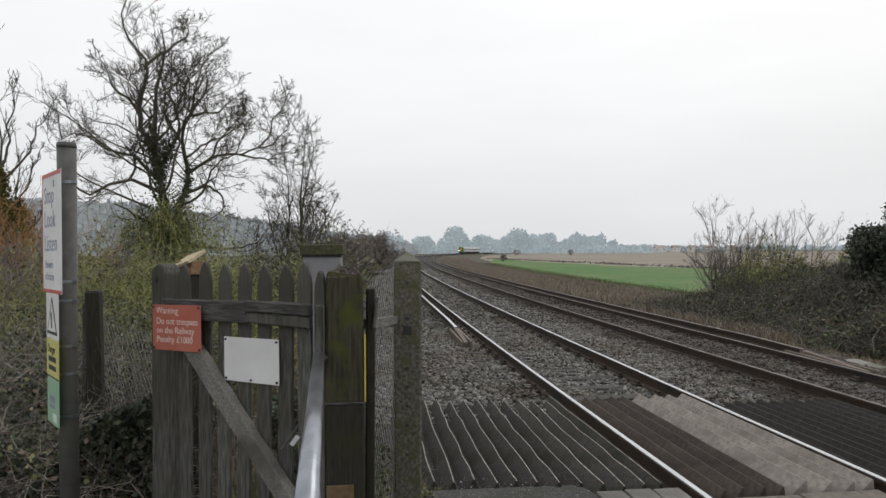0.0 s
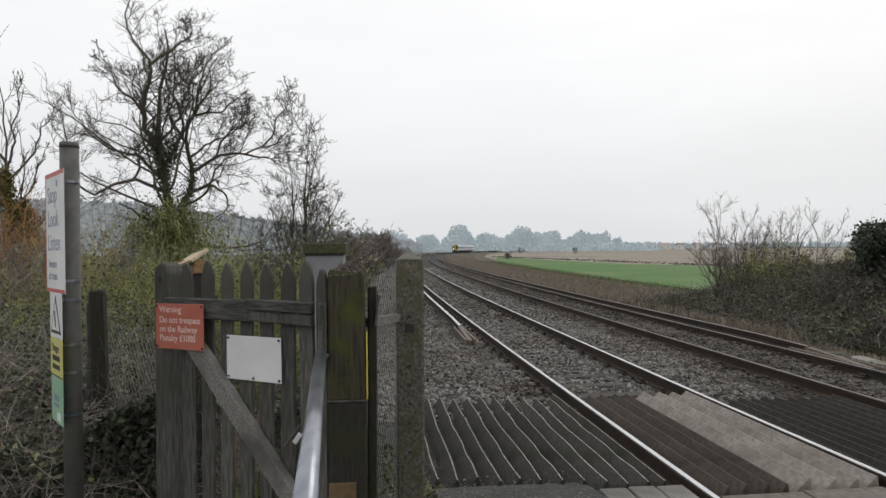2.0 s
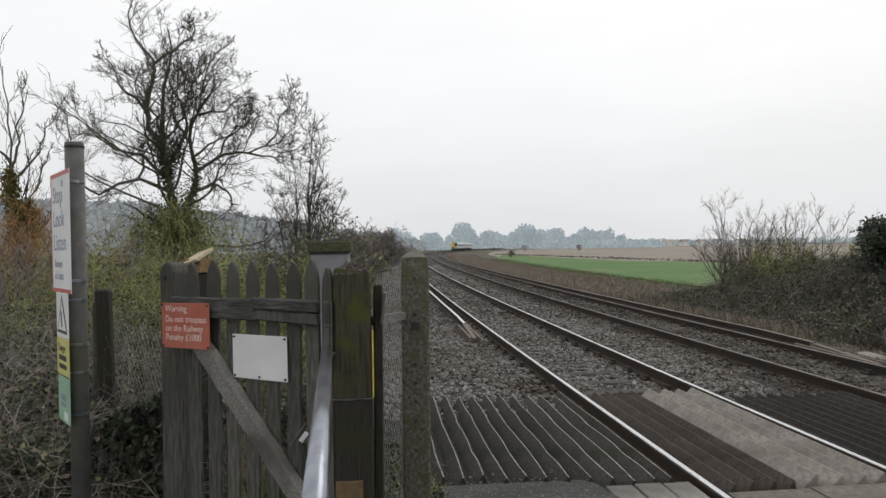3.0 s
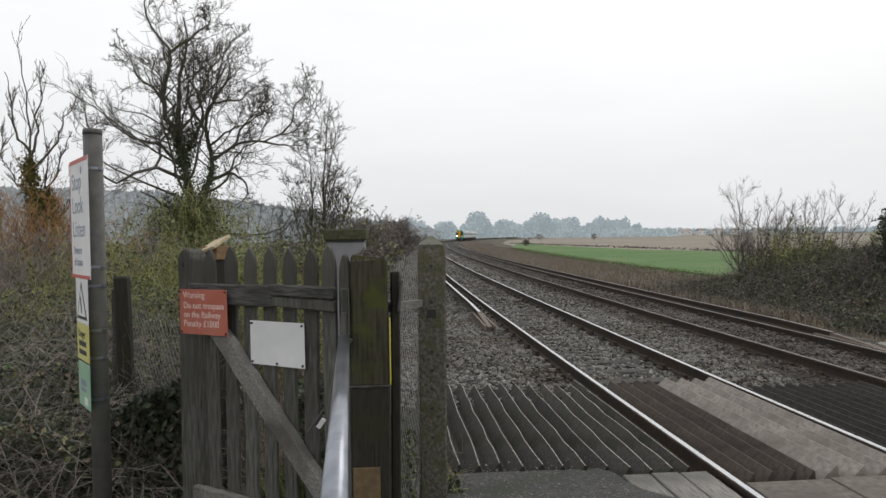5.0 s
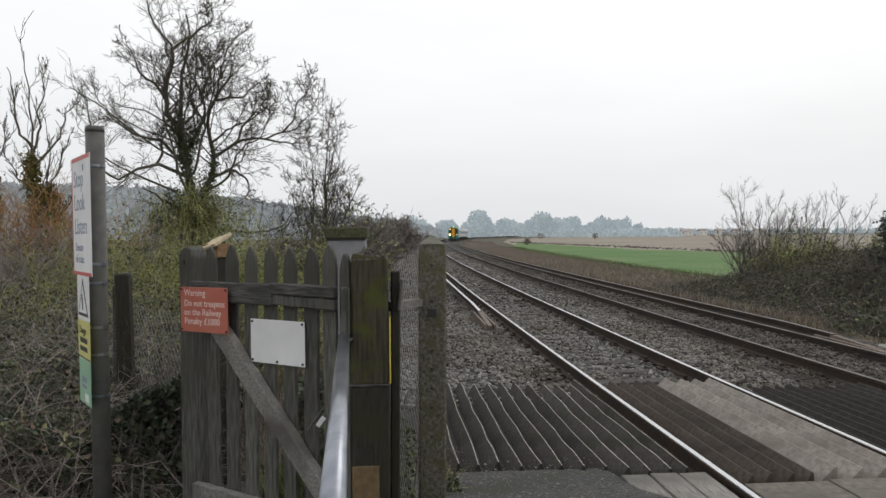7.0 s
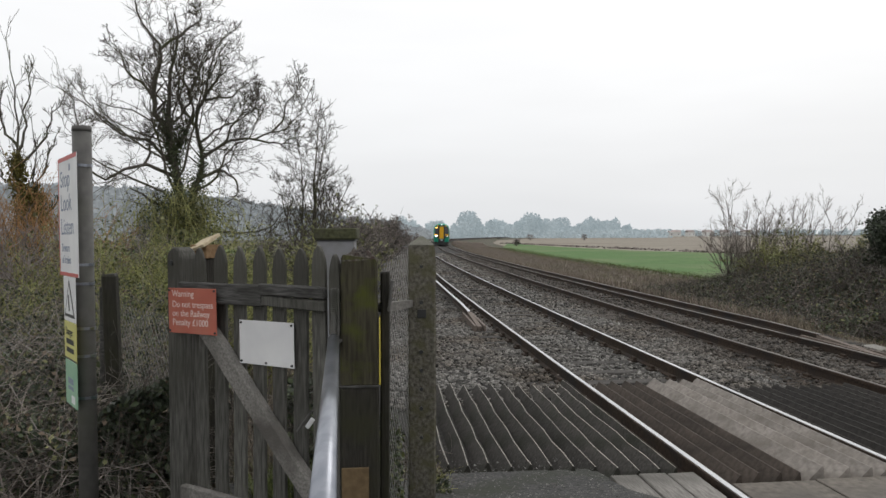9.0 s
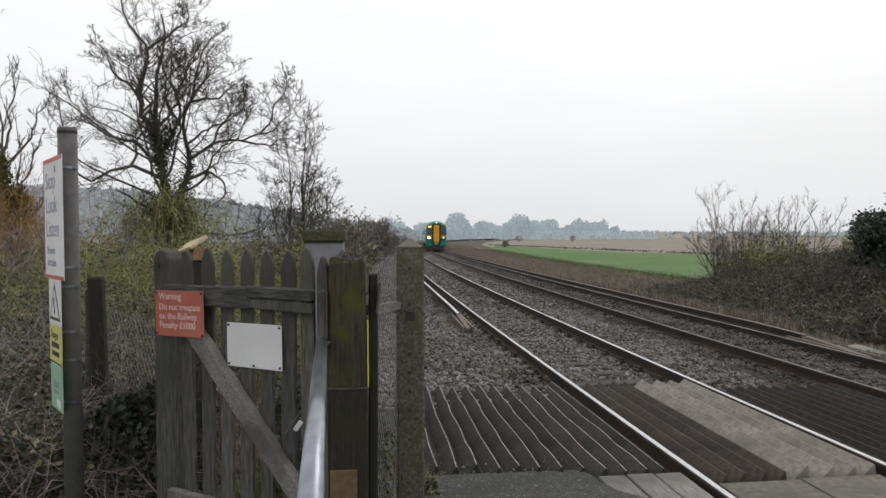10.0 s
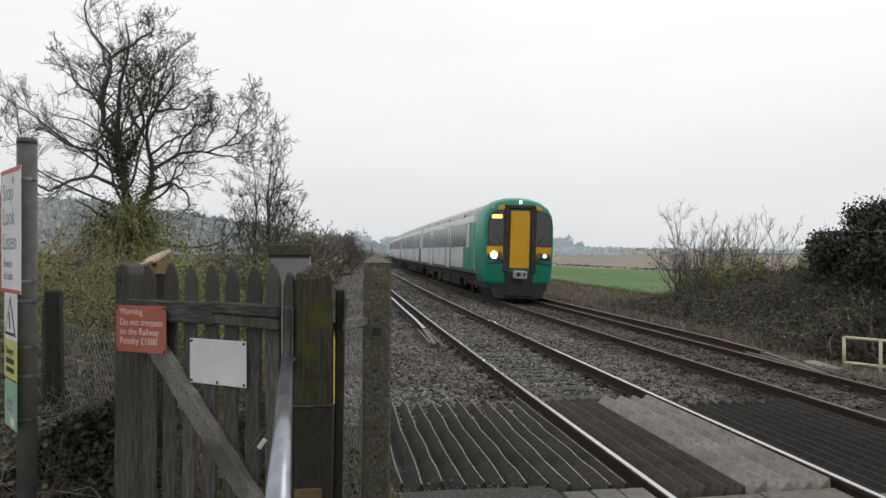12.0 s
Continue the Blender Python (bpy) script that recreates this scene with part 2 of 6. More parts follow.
def tr(s, u, z=0.0):
    th = PHI + CURVE * s
    x = (math.cos(PHI) - math.cos(th)) / CURVE + u * math.cos(th)
    y = (math.sin(th) - math.sin(PHI)) / CURVE - u * math.sin(th)
    return Vector((x, y, z))


def heading(s):
    return -math.degrees(PHI + CURVE * s)


def su(x, y):
    cx, cy = RADIUS * math.cos(PHI), -RADIUS * math.sin(PHI)
    dx, dy = cx - x, y - cy
    return (math.atan2(dy, dx) - PHI) / CURVE, RADIUS - math.hypot(dx, dy)


def lerp_table(table, v):
    for (a, b), (c, d) in zip(table, table[1:]):
        if v <= c:
            k = min(max((v - a) / (c - a), 0), 1)
            return b + (d - b) * k
    return table[-1][1]


PROFILE = [(-400, -1.2), (-40, -1.2), (-12, -1.0), (-4, -0.7), (-1.6, -0.30), (-0.4, -0.24), (8.8, -0.26), (11, -0.75), (14, -1.05), (22, -1.2), (900, -1.2)]


def height(x, y):
    s, u = su(x, y)
    z = lerp_table(PROFILE, u)
    # the path rises a little from the rails to the gate
    near = lerp_table([(-30, 1), (3.9, 1), (5.1, 0)], s) * lerp_table([(-6, 0), (-3.2, 0.7), (-1, 1), (1.0, 0.9), (2.2, 0), (9, 0)], u)
    z = z * (1 - near) + 0.20 * near
    if s < 5.2 and u > 1.0:
        z = min(z, -0.10 if u < 2.2 else -0.24)
    return z


# ---- builders ----


def mesh_ob(name, bm, material, parent=None, label=""):
    me = bpy.data.meshes.new(name)
    bm.to_mesh(me)
    bm.free()
    me.materials.append(material)
    ob = new(name, me)
    if parent:
        ob.parent = parent
    return tagged(ob, label)


part = mesh_ob


def raw(name, verts, faces, material, parent=None, smooth=False):
    me = bpy.data.meshes.new(name)
    me.from_pydata(verts, [], faces)
    me.materials.append(material)
    if smooth:
        me.polygons.foreach_set("use_smooth", [True] * len(me.polygons))
    ob = new(name, me)
    if parent:
        ob.parent = parent
    return ob


def empty(name, m, label, category, group="", kind=""):
    ob = new(name)
    ob.matrix_basis = m
    return tagged(ob, label, category, group, kind)


def add_box(bm, size, at=(0, 0, 0), turn=(0, 0, 0), bevel=0.0, jitter=0.0):
    r = bmesh.ops.create_cube(bm, size=1.0, matrix=pose(*at, *turn) @ Matrix.Diagonal((*size, 1)))
    vs = r["verts"]
    if bevel:
        es = list({e for v in vs for e in v.link_edges})
        r = bmesh.ops.bevel(bm, geom=es, offset=bevel, segments=1, affect="EDGES", profile=0.5)
        vs = r["verts"]
    if jitter:
        for v in vs:
            v.co += Vector([random.uniform(-jitter, jitter) for _ in range(3)])
    return vs


def box(size, at=(0, 0, 0), turn=(0, 0, 0), bevel=0.0, jitter=0.0):
    bm = bmesh.new()
    add_box(bm, size, at, turn, bevel, jitter)
    return bm


def add_tube(bm, a, b, r1, r2=None, n=12, caps=True):
    a, b = Vector(a), Vector(b)
    d = b - a
    m = Matrix.Translation((a + b) / 2) @ d.to_track_quat("Z", "Y").to_matrix().to_4x4()
    return bmesh.ops.create_cone(bm, cap_ends=caps, segments=n, radius1=r1, radius2=r1 if r2 is None else r2, depth=d.length, matrix=m)["verts"]


def tube(a, b, r1, r2=None, n=12):
    bm = bmesh.new()
    add_tube(bm, a, b, r1, r2, n)
    return bm


def shade(ob):
    for p in ob.data.polygons:
        p.use_smooth = True
    return ob


def slab(outline, z0, z1):
    """A prism over a polygon in x and y."""
    bm = bmesh.new()
    f = bm.faces.new([bm.verts.new((x, y, z0)) for x, y in outline])
    r = bmesh.ops.extrude_face_region(bm, geom=[f])
    for v in r["geom"]:
        if isinstance(v, bmesh.types.BMVert):
            v.co.z = z1
    bmesh.ops.recalc_face_normals(bm, faces=bm.faces)
    return bm


def sweep(profile, stations, closed=True):
    """Profile points (u, z) carried along the arc at the stations (s, lift)."""
    verts, faces, n = [], [], len(profile)
    for s, lift in stations:
        verts += [tr(s, u, z + lift) for u, z in profile]
    for i in range(len(stations) - 1):
        for j in range(n if closed else n - 1):
            k = (j + 1) % n
            faces.append((i * n + j, i * n + k, (i + 1) * n + k, (i + 1) * n + j))
    if closed:
        faces += [tuple(range(n))[::-1], tuple(range((len(stations) - 1) * n, len(stations) * n))]
    return verts, faces


# ---- ground ----


def axis(lo, hi, fine_lo, fine_hi, step):
    a = list(np.arange(fine_lo, fine_hi, step))
    g, v = step, fine_hi
    while v < hi:
        a.append(v)
        g *= 1.18
        v += g
    a.append(hi)
    g, v = step, fine_lo - step
    while v > lo:
        a.insert(0, v)
        g *= 1.18
        v -= g
    a.insert(0, lo)
    return a


def make_ground():
    xs, ys = axis(-2600, 2600, -14, 26, 0.6), axis(-600, 3000, -8, 40, 0.6)
    verts = [(x, y, height(x, y) + 0.05 * noise.noise((x * 0.4, y * 0.4, 0)) * (0 if -1 < su(x, y)[1] < 9 else 1)) for y in ys for x in xs]
    w = len(xs)
    faces = [(j * w + i, j * w + i + 1, (j + 1) * w + i + 1, (j + 1) * w + i) for j in range(len(ys) - 1) for i in range(w - 1)]
    g = raw("ground", verts, faces, M_EARTH, smooth=True)
    tagged(g, "rough brown earth with patches of winter grass", "ground", kind="structure")
    return g


make_ground()


def sheet(name, outline, z, material, label):
    bm = slab(outline, z - 0.15, z)
    ob = mesh_ob(name, bm, material)
    return tagged(ob, label, "field", kind="structure")


sheet("stubble_field", [(60, 20), (26, 24), (18.5, 44), (17, 60), (15, 89), (12, 130), (13, 240), (26, 420), (120, 800), (1500, 900), (1500, 60)], -1.155, M_STUBBLE, "pale brown stubble field beyond the railway")
sheet("crop_field", [(20.5, 34), (16.5, 46), (15.4, 60), (13, 89), (10.8, 122), (11, 160), (17, 226), (24, 160), (31, 119), (40, 102), (85, 78), (60, 30)], -1.125, M_FIELD, "bright green young crop field")
sheet("meadow", [(-9, 36), (-6.5, 60), (-30, 140), (-120, 160), (-90, 40), (-26, 30)], -1.13, M_FIELD, "green meadow behind the trees")

# ---- track bed ----
STATIONS = [-30, -10, 0, 3, 6, 9, 12, 16, 20, 26, 33, 41, 50, 60, 72, 86, 102, 120, 140, 162, 186, 212, 240, 270, 300, 335, 370, 410, 460, 520]
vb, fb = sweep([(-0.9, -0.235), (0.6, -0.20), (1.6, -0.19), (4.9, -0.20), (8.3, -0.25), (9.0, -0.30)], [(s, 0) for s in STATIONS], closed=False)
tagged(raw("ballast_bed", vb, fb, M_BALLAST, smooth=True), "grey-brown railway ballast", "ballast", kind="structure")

RAILS = [("running_rail", 2.419, 0.0), ("running_rail", 3.919, 0.003), ("running_rail", 5.871, -0.036), ("running_rail", 7.371, -0.078)]


def rail_profile(u, z):
    h = [(-0.07, -0.158), (-0.07, -0.148), (-0.012, -0.130), (-0.010, -0.045), (-0.035, -0.035), (-0.035, -0.004)]
    return [(u + a, z + b) for a, b in h] + [(u - a, z + b) for a, b in h[::-1]]


def make_rail(u, z, top):
    thing = empty("running_rail", Matrix.Identity(4), "rusty steel running rail with a polished head" if top is M_RAILTOP else "dark rusty steel running rail", "rail", "running rails", "structure")
    v, f = sweep(rail_profile(u, z), [(s, 0) for s in STATIONS])
    raw("rail_web", v, f, M_RAILSIDE, thing)
    v, f = sweep([(u - 0.021, z - 0.002), (u - 0.018, z + 0.001), (u + 0.020, z + 0.001), (u + 0.023, z - 0.002)], [(s, 0) for s in STATIONS])
    raw("rail_head", v, f, top, thing)


for i, (_, u, z) in enumerate(RAILS):
    make_rail(u, z, M_RAILTOP if i < 2 else M_RAILDULL)


def make_conductor(u, z, s0):
    thing = empty("conductor_rail", Matrix.Identity(4), "steel conductor rail on white insulators ending in a ramp", "rail", "conductor rails", "structure")
    st = [(s0 + 1.6, -0.03), (s0 + 3.2, 0.0)] + [(s, 0.0) for s in STATIONS if s > s0 + 4]
    h = [(-0.05, -0.07), (-0.045, -0.055), (-0.016, -0.045), (-0.016, 0.02), (-0.036, 0.03), (-0.036, 0.07)]
    v, f = sweep([(u + a, z + b) for a, b in h] + [(u - a, z + b) for a, b in h[::-1]], st)
    raw("rail_body", v, f, M_RAILSIDE, thing)
    v, f = sweep([(u - 0.033, z + 0.0705), (u - 0.03, z + 0.073), (u + 0.03, z + 0.073), (u + 0.033, z + 0.0705)], st)
    raw("contact_face", v, f, M_RAILTOP if u < 4 else M_RAILDULL, thing)
    v, f = sweep([(u - 0.05, z - 0.09), (u - 0.042, z + 0.05), (u + 0.042, z + 0.05), (u + 0.05, z - 0.09)], [(s0, -0.13), (s0 + 1.65, -0.02)])
    raw("ramp_end", v, f, M_RAMP, thing)
    for k in (-0.10, 0.09):
        v, f = sweep([(u + k - 0.02, z - 0.16), (u + k - 0.02, z - 0.02), (u + k + 0.02, z - 0.02), (u + k + 0.02, z - 0.16)], [(s0 - 0.1, -0.03), (s0 + 2.0, 0)])
        raw("side_board", v, f, M_RAMP, thing)
    bm0 = bmesh.new()
    add_tube(bm0, (0, 0, -0.16), (0, 0, -0.075), 0.055, 0.04, 8)
    me = bpy.data.meshes.new("insulator")
    bm0.to_mesh(me)
    bm0.free()
    me.materials.append(M_CONCRETE)
    for i in range(26):
        s = s0 + 3.4 + i * 2.6
        ob = new("insulator", me)
        ob.parent = thing
        ob.matrix_basis = Matrix.Translation(tr(s, u, z))


make_conductor(2.0, 0.0, 13.4)
make_conductor(7.80, -0.085, 9.75)

# ---- crossing deck, guards and path ----


def guard_mesh(name, s0, s1, width, z0, z1, lean, material, edge, ragged):
    """A wedge-topped strip of length s1 - s0; lean is where the ridge stands across it (0 to 1)."""
    n = 10
    verts, faces = [], []
    for i in range(n):
        y = (s1 - s0) * i / (n - 1)
        w = random.uniform(-ragged, ragged)
        r = width * lean + w
        verts += [(0.004, y, z0), (r - 0.004, y, z1 + w * 0.5), (r + 0.005, y, z1 + w * 0.5), (width - 0.004, y, z0)]
    for i in range(n - 1):
        a = i * 4
        faces += [(a + j, a + j + 1, a + 5 + j, a + 4 + j)[::-1] for j in range(3)]
    faces += [(0, 1, 2, 3), tuple(range((n - 1) * 4, n * 4))[::-1]]
    me = bpy.data.meshes.new(name)
    me.from_pydata(verts, [], faces)
    me.materials.append(material)
    me.materials.append(edge)
    for i in range(n - 1):
        me.polygons[i * 3 + 1].material_index = 1
    return me


# Pale ridge faces: worn timber, with the light along the ridges in the colour.
M_EDGE = mat("worn_lit_edge", (0.15, 0.145, 0.125), (0.36, 0.34, 0.30), 0.05, 0.8, 0.2, rnd=0.2)


def make_guards(u0, count, width, s0, s1, z0, z1, lean, material, edge, label, slant=0.0, ragged=0.003):
    thing = empty("trespass_guard", Matrix.Identity(4), label, "trespass guard", "trespass guards", "structure")
    meshes = [guard_mesh("wedge", s0, s1, width, z0, z1, lean, material, edge, ragged) for _ in range(4)]
    for i in range(count):
        ob = new("wedge", meshes[i % 4])
        ob.parent = thing
        s = s0 + random.uniform(-0.03, 0.05) - slant * i
        ob.matrix_basis = Matrix.Translation(tr(s, u0 + i * width, random.uniform(-0.006, 0.006))) @ pose(0, 0, 0, 0, 0, heading(s + 1.5) + random.uniform(-0.15, 0.15))
    return thing


make_guards(0.28, 12, 0.163, 5.38, 8.32, -0.22, -0.075, 0.62, M_GUARD, M_EDGE, "dark weathered timber wedge strips beside the track", 0.03, 0.010)
make_guards(2.236, 1, 0.11, 5.05, 8.3, -0.22, -0.07, 0.62, M_GUARD, M_EDGE, "narrow dark timber wedge strip against the rail", 0.0, 0.006)
make_guards(2.50, 4, 0.160, 4.72, 7.90, -0.20, -0.015, 0.80, M_GUARDBROWN, M_GUARDBROWN, "brown timber wedge strips between the rails", 0.0, 0.0012)
make_guards(3.14, 4, 0.172, 4.70, 7.80, -0.12, 0.012, 0.86, M_GUARDGREY, M_GUARDGREY, "pale grey timber wedge strips between the rails", 0.0, 0.0012)
make_guards(4.06, 11, 0.150, 4.5, 7.70, -0.22, -0.07, 0.60, M_GUARDBLACK, M_GUARD, "black timber wedge strips between the tracks")


def make_deck(u0, u1, count, s0, s1, z, material, label):
    thing = empty("crossing_deck", Matrix.Identity(4), label, "crossing deck", "crossing decks", "structure")
    w = (u1 - u0) / count
    for i in range(count):
        s = s1 + random.uniform(-0.012, 0.012)
        bm = bmesh.new()
        add_box(bm, (w - 0.012, s - s0, 0.06), (0, 0, 0), bevel=0.006, jitter=0.0015)
        ob = part("deck_board", bm, material, thing)
        ob.matrix_basis = Matrix.Translation(tr((s0 + s) / 2, u0 + (i + 0.5) * w, z - 0.03 + random.uniform(-0.004, 0.004))) @ pose(0, 0, 0, 0, 0, heading(3))


make_deck(1.68, 2.33, 3, -1.6, 4.80, -0.012, M_DECK, "grey timber crossing boards beside the rail")
M_PANEL = mat("worn_panel", (0.10, 0.088, 0.075), (0.19, 0.17, 0.145), 0.05, 0.85, 0.4, c3=(0.10, 0.09, 0.08), stain=0.6, rnd=0.1)
make_deck(2.53, 3.83, 2, -1.6, 4.66, -0.050, M_PANEL, "worn brown crossing panels between the rails")
make_deck(4.03, 5.76, 5, -1.6, 4.45, -0.03, M_DECK, "grey timber crossing boards between the tracks")
make_deck(5.98, 7.26, 2, -1.6, 4.4, -0.06, M_PANEL, "worn brown crossing panels of the far track")


def make_path():
    ss, us = np.arange(-8, 5.5, 0.25), np.arange(-1.75, 1.72, 0.23)
    verts = []
    for s in ss:
        z = lerp_table([(-8, 0.22), (3.7, 0.22), (4.5, 0.0), (5.35, -0.13)], s)
        for u in us:
            p = tr(s, u, z + 0.01 * noise.noise((s * 2, u * 2, 3)))
            verts.append(p)
    w = len(us)
    faces = [(j * w + i, j * w + i + 1, (j + 1) * w + i + 1, (j + 1) * w + i) for j in range(len(ss) - 1) for i in range(w - 1)]
    tagged(raw("path", verts, faces, M_TARMAC, smooth=True), "dark gritty tarmac path leading onto the crossing", "path", kind="structure")


make_path()

# ---- the gate and its posts ----
M_CABINET = mat("cabinet_grey", (0.20, 0.20, 0.215), (0.27, 0.27, 0.285), 0.3, 0.6, 0.1, c3=(0.17, 0.17, 0.17), stain=0.3, rnd=0)
M_MOSSLID = mat("mossy_lid", (0.04, 0.042, 0.022), (0.085, 0.088, 0.045), 0.04, 0.95, 0.6, c3=(0.06, 0.058, 0.042), stain=0.2, rnd=0)

GATE = Matrix.Translation((-0.608, 3.2, 0)) @ pose(0, 0, 0, 0, 0, 150.5)


def picket_bm(w, z0, z1, th):
    """A pale with a pointed arched head."""
    bm = bmesh.new()
    h = w * 0.5
    o = [(-h, z0), (h, z0), (h, z1 - 0.105), (h * 0.90, z1 - 0.07), (h * 0.62, z1 - 0.035), (h * 0.30, z1 - 0.010), (0.002, z1)]
    o += [(-x, z) for x, z in o[-2:1:-1]]
    f = bm.faces.new([bm.verts.new((x, -th / 2, z)) for x, z in o])
    r = bmesh.ops.extrude_face_region(bm, geom=[f])
    for v in r["geom"]:
        if isinstance(v, bmesh.types.BMVert):
            v.co.y = th / 2
    bmesh.ops.recalc_face_normals(bm, faces=bm.faces)
    bmesh.ops.bevel(bm, geom=[e for e in bm.edges if abs(e.verts[0].co.y - e.verts[1].co.y) < 1e-4], offset=0.003, segments=1, affect="EDGES")
    return bm


def rough_rail(length, height_, depth, at, turn=(0, 0, 0), seed=0.0):
    """A sawn rail with worn, wavering edges."""
    bm = bmesh.new()
    add_box(bm, (length, depth, height_), (0, 0, 0), (0, 0, 0), 0.006)
    bmesh.ops.subdivide_edges(bm, edges=[e for e in bm.edges if abs(e.verts[0].co.x - e.verts[1].co.x) > length * 0.5], cuts=18)
    for v in bm.verts:
        n = noise.noise((v.co.x * 7 + seed, v.co.z * 12, seed))
        v.co.z += 0.006 * n * (1 if v.co.z > 0 else -0.6)
        v.co.y += 0.004 * noise.noise((v.co.x * 11, v.co.z * 20, seed + 4))
    bmesh.ops.transform(bm, matrix=pose(*at, *turn), verts=bm.verts)
    return bm


def make_gate():
    thing = empty("wicket_gate", GATE, "closed weathered grey-brown wooden picket wicket gate", "gate")
    # local x runs from the latch to the hinges, local -y is the back, +y faces the viewer
    for i in range(1, 8):
        ob = part("picket", picket_bm(0.086 + random.uniform(-0.003, 0.003), 0.27 + random.uniform(-0.01, 0.01), 1.69 + random.uniform(-0.014, 0.014), 0.020), M_PICKET, thing)
        ob.matrix_basis = pose(-0.085 + i * 0.1385, -0.004, 0, 0, random.uniform(-0.6, 0.6), random.uniform(-2, 2))
    ob = part("closing_stile", picket_bm(0.06, 0.30, 1.66, 0.03), M_PICKET, thing)
    ob.matrix_basis = pose(-0.04, 0.0, 0)
    # the top rail is mended: a second board overlaps it towards the latch
    part("top_rail", rough_rail(0.62, 0.108, 0.042, (0.70, 0.034, 1.449), (0, 0.4, 0), 1.0), M_OLDWOOD, thing)
    part("mended_rail", rough_rail(0.42, 0.056, 0.040, (0.20, 0.036, 1.479), (0, -0.5, 0), 2.0), M_OLDWOOD, thing)
    part("mended_rail", rough_rail(0.41, 0.052, 0.034, (0.20, 0.030, 1.421), (0, -1.5, 0), 3.0), M_PICKET, thing)
    part("bottom_rail", rough_rail(1.02, 0.105, 0.042, (0.50, 0.034, 0.345), (0, 0, 0), 5.0), M_GREYWOOD, thing)
    a, b = Vector((-0.02, 0, 0.42)), Vector((0.89, 0, 1.36))
    d = b - a
    part("diagonal_brace", rough_rail(d.length, 0.098, 0.056, ((a.x + b.x) / 2, 0.040, (a.z + b.z) / 2), (0, -math.degrees(math.atan2(d.z, d.x)), 0), 7.0), M_GREYWOOD, thing)
    return thing


make_gate()


def screws(thing, pts, y):
    for x, z in pts:
        part("screw", tube((x, y, z), (x, y + 0.006, z), 0.007, 0.005, 8), M_BLACK, thing)


def write(thing, name, words, x, y, z, size, material, turn=(90, 0, 180)):
    cu = bpy.data.curves.new(name, "FONT")
    cu.body, cu.size, cu.extrude, cu.align_x = words, size, 0.0006, "LEFT"
    ob = new(name, cu)
    dg = bpy.context.evaluated_depsgraph_get()
    me = bpy.data.meshes.new_from_object(ob.evaluated_get(dg))
    bpy.data.objects.remove(ob)
    me.materials.clear()
    me.materials.append(material)
    ob = new(name, me)
    ob.parent = thing
    ob.matrix_basis = pose(x, y, z, *turn)
    return ob


def make_red_sign():
    thing = empty("warning_sign", GATE @ pose(0.866, 0.078, 1.353, 0, 1.0, 0), "red enamel trespass warning sign with white lettering", "sign")
    part("plate", box((0.372, 0.004, 0.240), (0, 0, 0), (0, 0, 0), 0.001), M_RED, thing)
    for i, w in enumerate(("Warning", "Do not trespass", "on the Railway", "Penalty £1000")):
        z = (0.074, 0.018, -0.030, -0.078)[i]
        write(thing, "lettering", w, 0.155, 0.0022, z, 0.049, M_OFFWHITE)
    screws(thing, [(sx * 0.174, sz * 0.108) for sx in (-1, 1) for sz in (-1, 1)], 0.002)


make_red_sign()


def make_white_plate():
    thing = empty("blank_plate", GATE @ pose(0.388, 0.022, 1.211, 0, 0.6, 0), "blank off-white plastic plate screwed to the gate pickets", "sign")
    part("plate", box((0.372, 0.004, 0.222), (0, 0, 0), (0, 0, 0), 0.0015), M_WHITE, thing)
    screws(thing, [(sx * 0.172, sz * 0.098) for sx in (-1, 1) for sz in (-1, 1)] + [(0, -0.098)], 0.002)


make_white_plate()


def make_hinge_post():
    thing = empty("hinge_post", pose(-1.545, 3.79, 0, 0, 0, -29.5), "dark weathered rounded wooden gate post", "post")
    bm = bmesh.new()
    o = [(-0.06, 0.1), (0.06, 0.1), (0.06, 1.63), (0.042, 1.67), (0.0, 1.69), (-0.042, 1.67), (-0.06, 1.63)]
    f = bm.faces.new([bm.verts.new((x, -0.055, z)) for x, z in o])
    for v in bmesh.ops.extrude_face_region(bm, geom=[f])["geom"]:
        if isinstance(v, bmesh.types.BMVert):
            v.co.y = 0.055
    bmesh.ops.recalc_face_normals(bm, faces=bm.faces)
    bmesh.ops.bevel(bm, geom=bm.edges[:], offset=0.008, segments=1, affect="EDGES")
    part("post_shaft", bm, M_PICKET, thing)
    part("hinge_bolt", tube((-0.02, -0.062, 1.60), (-0.02, -0.052, 1.60), 0.016, None, 8), M_BLACK, thing)


make_hinge_post()


